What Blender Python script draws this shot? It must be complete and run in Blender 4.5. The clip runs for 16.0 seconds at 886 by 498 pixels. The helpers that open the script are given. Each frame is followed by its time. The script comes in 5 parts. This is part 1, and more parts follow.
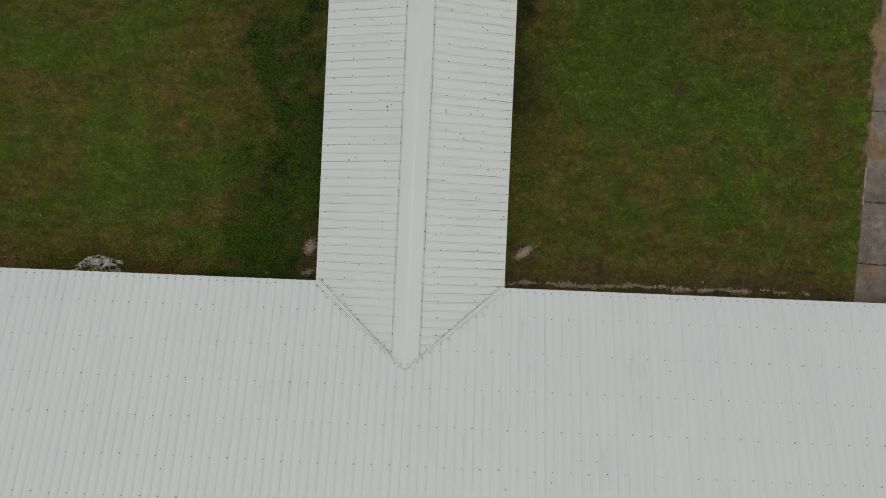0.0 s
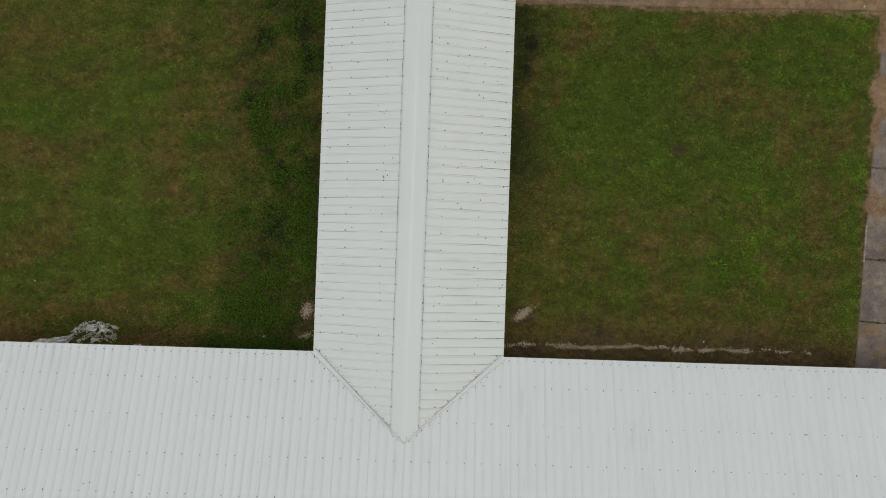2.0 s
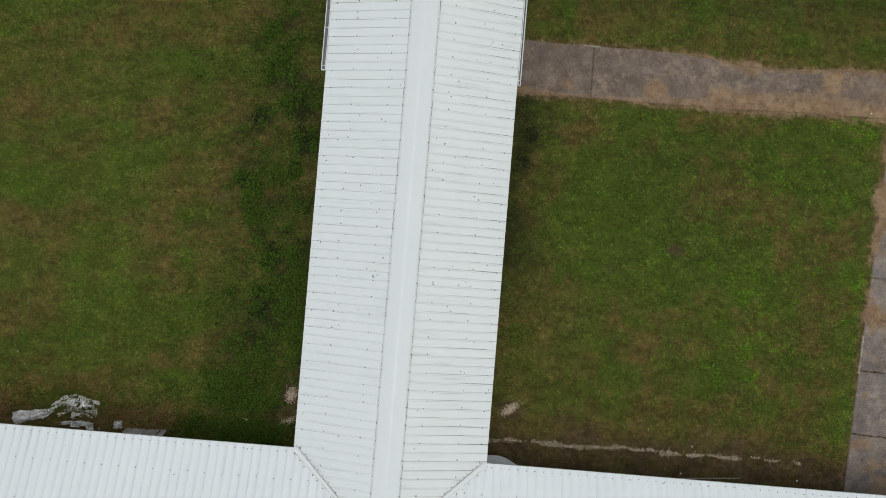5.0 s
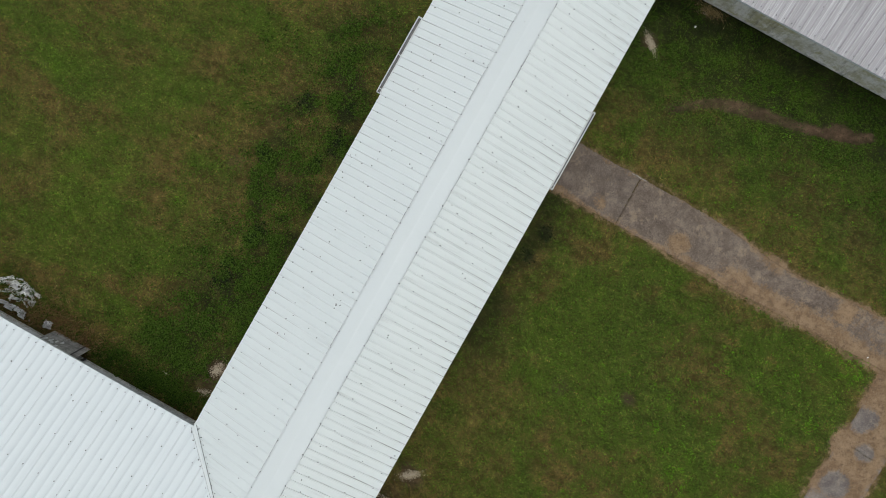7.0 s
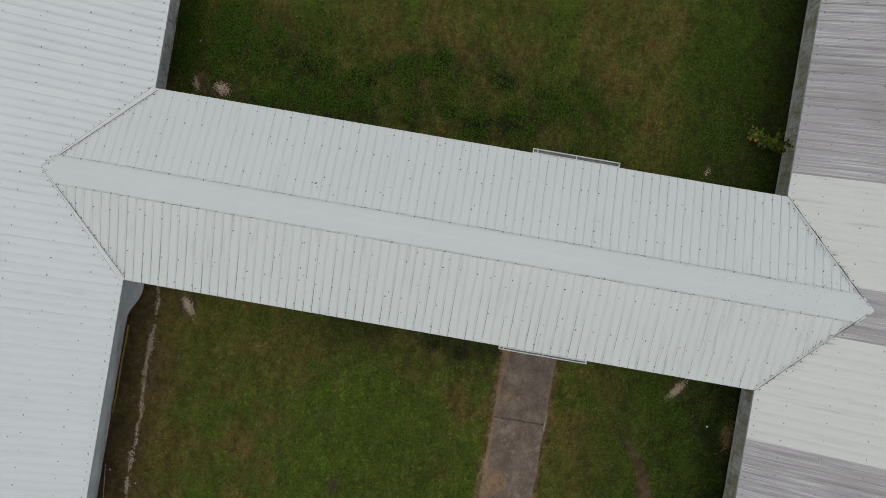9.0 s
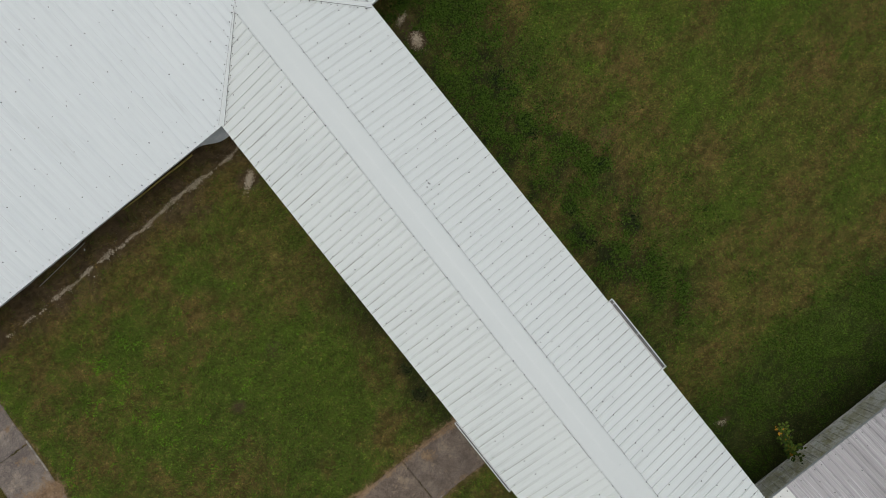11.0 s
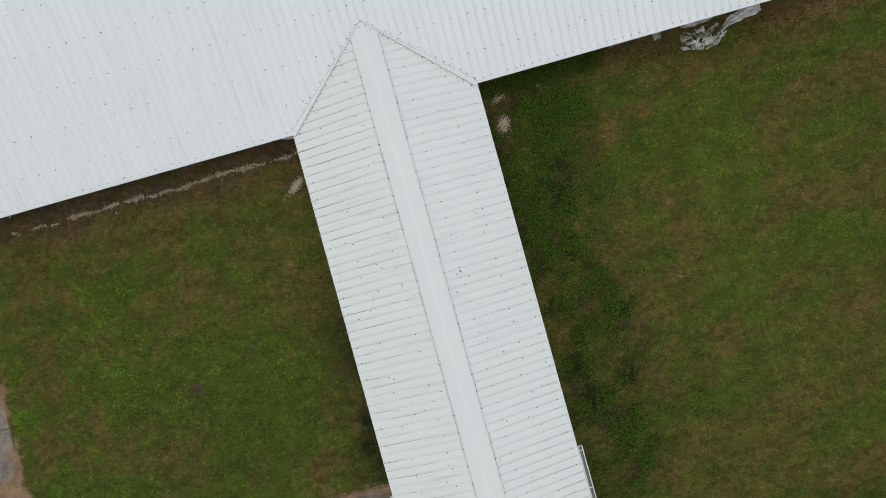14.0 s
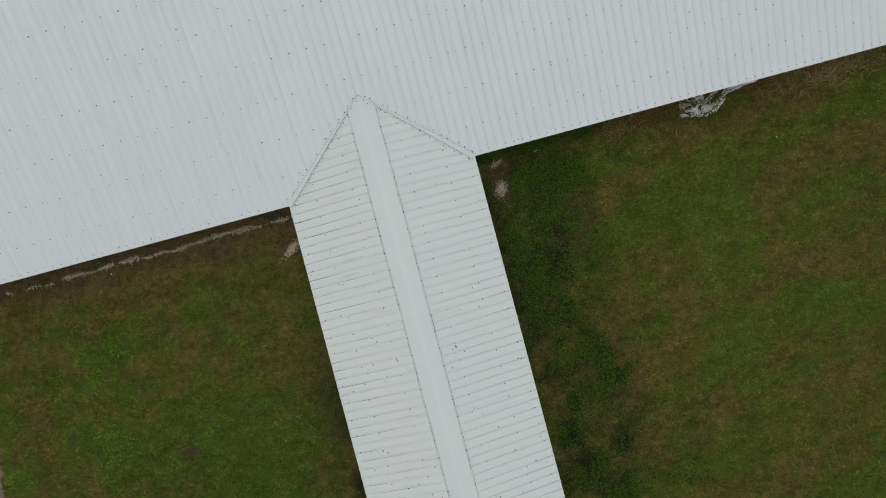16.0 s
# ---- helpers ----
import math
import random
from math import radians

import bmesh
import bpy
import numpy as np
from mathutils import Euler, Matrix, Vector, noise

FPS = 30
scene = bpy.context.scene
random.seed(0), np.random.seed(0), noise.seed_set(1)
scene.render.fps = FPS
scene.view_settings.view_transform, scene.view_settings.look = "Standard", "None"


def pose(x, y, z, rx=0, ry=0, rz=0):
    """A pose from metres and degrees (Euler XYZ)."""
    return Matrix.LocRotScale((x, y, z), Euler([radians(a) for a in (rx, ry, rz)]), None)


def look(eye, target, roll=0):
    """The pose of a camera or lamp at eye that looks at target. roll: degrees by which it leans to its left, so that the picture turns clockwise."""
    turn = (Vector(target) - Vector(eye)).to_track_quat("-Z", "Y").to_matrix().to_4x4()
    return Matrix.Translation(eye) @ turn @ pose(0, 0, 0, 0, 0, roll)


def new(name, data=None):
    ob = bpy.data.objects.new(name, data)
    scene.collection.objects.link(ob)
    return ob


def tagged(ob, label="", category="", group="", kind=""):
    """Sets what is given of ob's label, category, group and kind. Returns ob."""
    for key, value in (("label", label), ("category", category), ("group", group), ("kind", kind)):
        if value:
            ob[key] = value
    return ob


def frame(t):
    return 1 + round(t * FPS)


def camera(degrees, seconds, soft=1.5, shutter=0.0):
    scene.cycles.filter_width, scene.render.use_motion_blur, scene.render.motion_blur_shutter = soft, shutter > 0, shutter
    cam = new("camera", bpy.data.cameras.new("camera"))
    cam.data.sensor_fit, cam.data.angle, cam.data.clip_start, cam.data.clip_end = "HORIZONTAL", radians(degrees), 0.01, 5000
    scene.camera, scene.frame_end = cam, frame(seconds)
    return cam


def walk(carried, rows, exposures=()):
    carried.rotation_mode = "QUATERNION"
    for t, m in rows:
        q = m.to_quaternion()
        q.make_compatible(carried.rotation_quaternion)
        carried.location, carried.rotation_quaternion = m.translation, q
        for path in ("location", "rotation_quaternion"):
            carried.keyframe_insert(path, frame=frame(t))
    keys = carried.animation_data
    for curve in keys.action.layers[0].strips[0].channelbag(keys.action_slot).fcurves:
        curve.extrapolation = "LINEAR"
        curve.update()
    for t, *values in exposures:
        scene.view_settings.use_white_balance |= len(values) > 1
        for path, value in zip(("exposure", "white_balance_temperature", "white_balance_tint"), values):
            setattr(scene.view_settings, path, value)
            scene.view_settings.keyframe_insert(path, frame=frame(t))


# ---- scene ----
cam = camera(64.0, 16.0, soft=0.9)
PATH = [
    (0.0, 1.150, 0.874, 22.745, 0.352, 0.677, 2.081),
    (0.5, 1.161, 1.317, 22.715, 0.439, 0.676, 1.804),
    (1.0, 1.176, 1.782, 22.678, 0.574, 0.685, 1.663),
    (1.5, 1.156, 2.238, 22.638, 0.607, 0.654, 1.587),
    (2.0, 1.137, 2.728, 22.581, 0.654, 0.641, 1.482),
    (2.5, 1.153, 3.215, 22.519, 0.587, 0.638, 1.473),
    (3.0, 1.192, 3.733, 22.443, 0.529, 0.605, 1.412),
    (3.5, 1.245, 4.228, 22.353, 0.441, 0.574, 1.325),
    (4.0, 1.240, 4.742, 22.312, 0.455, 0.553, 1.280),
    (4.2, 1.241, 4.903, 22.292, 0.556, 0.525, 1.283),
    (6.3, 1.562, 6.812, 22.282, 1.080, 1.304, 17.944),
    (6.5, 1.516, 7.050, 22.240, 0.929, 1.220, 20.723),
    (7.0, 1.438, 7.568, 22.152, 0.753, 0.996, 28.839),
    (7.5, 1.353, 8.047, 22.107, 0.544, 0.881, 37.754),
    (8.0, 1.156, 8.528, 22.081, 0.385, 0.779, 50.260),
    (8.5, 0.888, 8.869, 22.099, -0.057, 0.608, 68.602),
    (9.0, 0.378, 8.794, 22.050, 0.008, 0.669, 99.364),
    (9.5, -0.025, 8.268, 22.082, -0.126, 1.134, 113.775),
    (9.7, -0.261, 7.966, 22.117, -0.520, 1.243, 118.281),
    (11.8, -0.220, 5.959, 22.319, -0.279, 0.553, 151.655),
    (12.0, -0.260, 5.790, 22.325, -0.289, 0.627, 154.286),
    (12.5, -0.321, 5.423, 22.384, -0.258, 0.637, 159.840),
    (13.0, -0.401, 5.037, 22.428, -0.168, 0.571, 162.995),
    (13.5, -0.522, 4.620, 22.445, -0.193, 0.548, 163.653),
    (14.0, -0.689, 4.150, 22.445, -0.251, 0.521, 164.103),
    (14.5, -0.838, 3.658, 22.431, -0.357, 0.531, 164.277),
    (15.0, -1.001, 3.136, 22.403, -0.412, 0.490, 164.428),
    (15.5, -1.166, 2.626, 22.380, -0.483, 0.434, 164.501),
    (16.0, -1.320, 2.108, 22.364, -0.494, 0.379, 164.689),
]
EXPOSURES = [(0.0, -0.46, 6880, 7), (1.5, -0.33, 6850, 7), (2.5, -0.22, 6780, 8), (4.0, -0.06, 6620, 9), (6.5, 0.07, 6380, 6), (7.5, 0.02, 6380, 7), (8.0, -0.07, 6420, 8), (8.5, -0.24, 6480, 9),
             (9.0, -0.40, 6560, 8), (9.7, -0.36, 6560, 7), (12.0, 0.0, 6640, 9), (13.0, 0.03, 6600, 9), (14.5, -0.1, 6520, 9), (16.0, -0.35, 6580, 8)]
walk(cam, [(t, pose(x, y, z, tx, ty, turn)) for t, x, y, z, tx, ty, turn in PATH], EXPOSURES)

# ---- light: an overcast sky with a veiled high sun ----
SUN_EL, SUN_ROT = 89.9, 60.0
world = bpy.data.worlds.new("overcast_sky")
scene.world = world
world.use_nodes = True
wn, wl = world.node_tree.nodes, world.node_tree.links
sky = wn.new("ShaderNodeTexSky")
sky.sky_type, sky.sun_disc = "NISHITA", False
sky.sun_elevation, sky.sun_rotation = radians(SUN_EL), radians(SUN_ROT)
sky.air_density, sky.dust_density, sky.ozone_density = 1.0, 4.0, 1.0
cloud = wn.new("ShaderNodeHueSaturation")
cloud.inputs["Saturation"].default_value = 0.32
wl.new(sky.outputs[0], cloud.inputs["Color"])
wl.new(cloud.outputs[0], wn["Background"].inputs["Color"])
wn["Background"].inputs["Strength"].default_value = 0.13
sun = new("sun", bpy.data.lights.new("sun", "SUN"))
sun.data.energy, sun.data.angle, sun.data.color = 0.7, radians(40), (1.0, 0.97, 0.93)
az = radians(SUN_ROT)
el = radians(SUN_EL)
to_sun = Vector((math.sin(az) * math.cos(el), math.cos(az) * math.cos(el), math.sin(el)))
sun.matrix_world = look(to_sun * 60, (0, 0, 0))

# ---- fitted plan (metres; the link building runs along y) ----
LINK_X = 2.7            # half width of the link roof at its eaves
LINK_RIDGE = 3.2
EAVE_Z = 2.46
S_EAVE, S_RIDGE, S_WALL = -0.05, -7.7, -0.88
N_EAVE, N_RIDGE, N_WALL = 17.66, 25.2, 18.42
SLOPE = 0.317
PITCH = 0.2395          # rib to rib
SHEET = 4 * PITCH
HALF_LEN = 24.0         # half length of the two long houses
S_APEX = S_EAVE - (LINK_RIDGE - EAVE_Z) / SLOPE
N_APEX = N_EAVE + (LINK_RIDGE - EAVE_Z) / SLOPE
LINK_SLOPE = (LINK_RIDGE - EAVE_Z) / LINK_X


# ---- materials ----
class Nodes:
    def __init__(self, name, rough=0.6, metal=0.0, spec=0.5):
        self.m = bpy.data.materials.new(name)
        self.m.use_nodes = True
        self.n, self.l = self.m.node_tree.nodes, self.m.node_tree.links
        self.b = self.n["Principled BSDF"]
        self.b.inputs["Roughness"].default_value = rough
        self.b.inputs["Metallic"].default_value = metal
        self.b.inputs["Specular IOR Level"].default_value = spec
        self.pos = self.n.new("ShaderNodeNewGeometry")

    def link(self, a, b):
        self.l.new(a, b)

    def scaled(self, sx, sy, sz):
        v = self.n.new("ShaderNodeVectorMath")
        v.operation = "MULTIPLY"
        v.inputs[1].default_value = (sx, sy, sz)
        self.link(self.pos.outputs["Position"], v.inputs[0])
        return v.outputs[0]

    def noise(self, scale, detail=4, rough=0.6, vec=None):
        t = self.n.new("ShaderNodeTexNoise")
        t.inputs["Scale"].default_value = scale
        t.inputs["Detail"].default_value = detail
        t.inputs["Roughness"].default_value = rough
        self.link(vec if vec is not None else self.pos.outputs["Position"], t.inputs["Vector"])
        return t.outputs["Fac"]

    def ramp(self, fac, lo, hi, a=0.0, b=1.0):
        r = self.n.new("ShaderNodeMapRange")
        r.interpolation_type = "SMOOTHSTEP"
        for i, v in enumerate((lo, hi, a, b)):
            r.inputs[i + 1].default_value = v
        self.link(fac, r.inputs[0])
        return r.outputs[0]

    def math(self, op, a, b):
        r = self.n.new("ShaderNodeMath")
        r.operation = op
        for i, v in enumerate((a, b)):
            if isinstance(v, (int, float)):
                r.inputs[i].default_value = v
            else:
                self.link(v, r.inputs[i])
        return r.outputs[0]

    def attr(self, name):
        a = self.n.new("ShaderNodeAttribute")
        a.attribute_name = name
        return a.outputs["Fac"]

    def mix(self, fac, a, b, blend="MIX"):
        r = self.n.new("ShaderNodeMix")
        r.data_type, r.blend_type = "RGBA", blend
        for sock, v in ((r.inputs[0], fac), (r.inputs[6], a), (r.inputs[7], b)):
            if isinstance(v, (int, float)):
                sock.default_value = v
            elif isinstance(v, tuple):
                sock.default_value = (*v, 1)
            else:
                self.link(v, sock)
        return r.outputs[2]

    def bump(self, height, strength=0.3, dist=0.01):
        r = self.n.new("ShaderNodeBump")
        r.inputs["Strength"].default_value = strength
        r.inputs["Distance"].default_value = dist
        self.link(height, r.inputs["Height"])
        self.link(r.outputs[0], self.b.inputs["Normal"])

    def color(self, c):
        if isinstance(c, tuple):
            self.b.inputs["Base Color"].default_value = (*c, 1)
        else:
            self.link(c, self.b.inputs["Base Color"])
        return self

    def object_random(self):
        return self.n.new("ShaderNodeObjectInfo").outputs["Random"]


def painted_sheet(name, base, across, stain, dirt=(0.16, 0.15, 0.13), metal=0.0, rough=0.42, heavy=0.5, lines=0.0, wide=0.0):
    """Ribbed roof sheet: 'across' is the axis along which the ribs repeat (0: x, 1: y)."""
    k = Nodes(name, rough, metal)
    sc = (9.0, 0.55, 0.5) if across == 0 else (0.55, 9.0, 0.5)
    if heavy > 1:
        sc = (34.0, 0.40, 0.3)
    streak = k.noise(1.0, 5, 0.65, k.scaled(*sc))
    patch = k.noise(0.55, 4, 0.6)
    fine = k.noise(22.0, 3, 0.7)
    grime = k.math("MULTIPLY", k.ramp(streak, 0.52, 0.74), k.ramp(patch, 0.35, 0.75))
    c = k.mix(k.ramp(patch, 0.3, 0.7, 0.0, 0.35), base, tuple(v * f for v, f in zip(base, (0.93, 0.945, 0.955))))
    if heavy > 1:
        grime = k.math("MULTIPLY", k.ramp(streak, 0.46, 0.66), k.ramp(patch, 0.28, 0.62, 0.25, 1.0))
    c = k.mix(k.math("MULTIPLY", grime, stain), c, dirt)
    if lines:
        # dirt washed along the foot of each rib, with its side shade; old sheets get painted pale lit ribs
        tc = k.n.new("ShaderNodeTexCoord")
        sep = k.n.new("ShaderNodeSeparateXYZ")
        k.link(tc.outputs["Object"], sep.inputs[0])
        u = k.math("FRACT", k.math("DIVIDE", sep.outputs["X"], PITCH), 0.0)
        band = k.math("ADD", k.ramp(u, 0.955 - wide, 0.985 - wide), k.ramp(u, 0.0, 0.02 + wide, 1.0, 0.0))
        brk = k.ramp(k.noise(1.0, 4, 0.6, k.scaled(*((5.0, 0.8, 0.8) if across == 0 else (0.8, 5.0, 0.8)))), 0.43, 0.60, 0.20, 1.0)
        low = k.ramp(sep.outputs["Y"], 0.4, 2.5, 0.18, 1.0)
        c = k.mix(k.math("MULTIPLY", k.math("MULTIPLY", band, brk), k.math("MULTIPLY", low, lines)), c, dirt)
    c = k.mix(k.ramp(fine, 0.60, 0.80, 0.0, 0.10 + 0.2 * stain), c, dirt)
    c = k.mix(k.ramp(k.object_random(), 0.0, 1.0, 0.0, 0.07 + 0.1 * heavy), c, tuple(v * 0.86 for v in base))
    if heavy > 1:
        soot = k.noise(1.0, 6, 0.65, k.scaled(3.0, 0.25, 0.2))
        c = k.mix(k.ramp(soot, 0.45, 0.70, 0.0, 0.6), c, (0.22, 0.213, 0.215))
    k.color(c)
    k.link(k.ramp(fine, 0.3, 0.8, rough - 0.06, rough + 0.2), k.b.inputs["Roughness"])
    k.bump(k.noise(3.0, 3, 0.5), 0.12, 0.01)
    return k.m


WHITE = (0.618, 0.664, 0.674)
MAT_ROOF_S = painted_sheet("white_roof_sheet_long", WHITE, 0, 0.22, heavy=0.14, lines=0.22)
MAT_ROOF_W = painted_sheet("white_roof_sheet_link_west", (0.624, 0.666, 0.660), 1, 0.26, heavy=0.15, lines=0.7, wide=0.006)
MAT_ROOF_E = painted_sheet("white_roof_sheet_link_east", (0.628, 0.667, 0.650), 1, 0.55, (0.17, 0.17, 0.145), heavy=0.22, lines=1.0, wide=0.018)
MAT_ROOF_NEW = painted_sheet("newer_white_roof_sheet", (0.60, 0.615, 0.592), 0, 0.75, (0.27, 0.26, 0.235), heavy=0.3, lines=0.12)
# the pale dirt colour here draws white streaks and painted rib highlights
MAT_ROOF_OLD = painted_sheet("old_galvanised_roof_sheet", (0.35, 0.338, 0.348), 0, 0.78, (0.66, 0.66, 0.67), 0.1, 0.55, heavy=2.5, lines=0.85)
MAT_CAP = painted_sheet("white_ridge_cap", (0.612, 0.651, 0.647), 1, 0.04, heavy=0.3)


def stained_wall(name, pale, film, dark, much):
    """Old ribbed wall sheet: pale paint, a blotchy film of algae, dark runs."""
    k = Nodes(name, 0.7, 0.0, 0.3)
    blotch, run, fine = k.noise(2.2, 7, 0.72), k.noise(1.0, 6, 0.7, k.scaled(7.0, 7.0, 0.9)), k.noise(28.0, 4, 0.75)
    c = k.mix(k.ramp(blotch, 0.40, 0.62, 0.0, much), pale, film)
    c = k.mix(k.ramp(run, 0.50, 0.68, 0.0, 0.65), c, dark)
    c = k.mix(k.ramp(fine, 0.50, 0.72, 0.0, 0.35), c, dark)
    c = k.mix(k.ramp(k.object_random(), 0.0, 1.0, 0.0, 0.3), c, tuple(v * 0.75 for v in pale))
    k.color(c)
    k.bump(fine, 0.3, 0.006)
    return k.m


MAT_WALL_S = stained_wall("weathered_grey_wall_sheet", (0.84, 0.85, 0.82), (0.42, 0.43, 0.38), (0.20, 0.20, 0.17), 0.7)
MAT_WALL_N = stained_wall("mossy_grey_wall_sheet", (0.86, 0.85, 0.78), (0.46, 0.43, 0.22), (0.20, 0.19, 0.12), 0.9)
MAT_WALL_L = painted_sheet("grey_white_wall_sheet", (0.5, 0.51, 0.5), 1, 0.3)


def plain(name, base, rough=0.6, metal=0.0, scale=6.0, vary=0.35, bump=0.3, dist=0.01):
    k = Nodes(name, rough, metal)
    n = k.noise(scale, 5, 0.65)
    c = k.mix(k.ramp(n, 0.3, 0.72), tuple(v * (1 - vary) for v in base), tuple(min(v * (1 + vary * 0.5), 0.9) for v in base))
    k.color(k.mix(k.ramp(k.noise(scale * 7, 3), 0.35, 0.75, 0, 0.35), c, tuple(v * (1 - vary) for v in base)))
    k.bump(k.noise(scale * 3, 4), bump, dist)
    return k.m


MAT_SCREW = plain("dull_screw_washer", (0.095, 0.095, 0.097), 0.55, 0.3)
MAT_SCREW_PALE = plain("faded_screw_washer", (0.185, 0.185, 0.19), 0.55, 0.3, 1.3, 0.6)
MAT_GRIME = plain("thin_grey_grime", (0.34, 0.34, 0.32), 0.9, 0.0, 5.0, 0.5)
# near-black colour for the shade in narrow roof gaps
MAT_GAP_SHADE = plain("dark_gap_shade", (0.13, 0.13, 0.125), 0.9, 0.0, 3.0, 0.6)
MAT_WHITE_TRIM = plain("white_painted_metal", (0.66, 0.69, 0.685), 0.4, 0.0, 4, 0.12, 0.1)
MAT_GUTTER_IN = plain("dirty_gutter_bed", (0.16, 0.16, 0.155), 0.8, 0.0, 8)
MAT_CURTAIN = plain("blue_grey_plastic_curtain", (0.80, 0.87, 0.90), 0.38, 0.0, 2.2, 0.2, 0.5, 0.03)
MAT_TARP = plain("dirty_white_plastic_sheet", (0.82, 0.81, 0.78), 0.5, 0.0, 4.5, 0.42, 0.8, 0.03)
MAT_CONCRETE_BASE = plain("stained_concrete_plinth", (0.62, 0.61, 0.56), 0.9, 0.0, 3)
MAT_BOARD = plain("weathered_grey_board", (0.37, 0.355, 0.325), 0.85, 0.0, 5, 0.5)
MAT_DARK_WOOD = plain("dark_wet_timber", (0.07, 0.065, 0.06), 0.85, 0.0, 5, 0.4)
MAT_GRAVEL = Nodes("pale_limestone_chips", 0.9)
_g = MAT_GRAVEL
_g.color(_g.mix(_g.pos.outputs["Random Per Island"], (0.33, 0.27, 0.19), (0.55, 0.48, 0.375)))
MAT_GRAVEL = _g.m
MAT_ROPE = plain("yellowed_foam_strip", (0.32, 0.24, 0.06), 0.9)
MAT_STICK = plain("bleached_stick", (0.38, 0.35, 0.30), 0.9)
MAT_PAPER = plain("white_litter", (0.72, 0.72, 0.70), 0.7)
MAT_KERB = plain("worn_concrete_edge", (0.34, 0.315, 0.27), 0.95, 0.0, 7.0, 0.6, 0.6)
MAT_MORTAR = plain("dark_rough_mortar", (0.085, 0.076, 0.074), 0.95, 0.0, 7.0, 0.55, 0.9, 0.02)
MAT_BARK = plain("brown_stem", (0.10, 0.07, 0.045), 0.9)


def sand_color(k):
    n1, n2, n3 = k.noise(1.6, 6, 0.7), k.noise(6.0, 6, 0.75), k.noise(30.0, 3, 0.7)
    c = k.mix(k.ramp(n1, 0.35, 0.65), (0.185, 0.122, 0.070), (0.275, 0.190, 0.115))
    c = k.mix(k.ramp(n2, 0.47, 0.66, 0, 0.7), c, (0.125, 0.085, 0.054))
    c = k.mix(k.ramp(k.noise(17.0, 4, 0.7), 0.52, 0.68, 0, 0.5), c, (0.33, 0.24, 0.155))
    return k.mix(k.ramp(n3, 0.50, 0.68, 0, 0.5), c, (0.072, 0.050, 0.034))


def sand_cover(k):
    """How much of the surface is sand: the field, broken up grain by grain."""
    grain = k.math("ADD", k.math("MULTIPLY", k.math("SUBTRACT", k.noise(5.0, 7, 0.8), 0.5), 2.2), k.math("MULTIPLY", k.math("SUBTRACT", k.noise(32.0, 3, 0.8), 0.5), 1.5))
    return k.ramp(k.math("ADD", k.attr("sand"), grain), 0.22, 0.78)


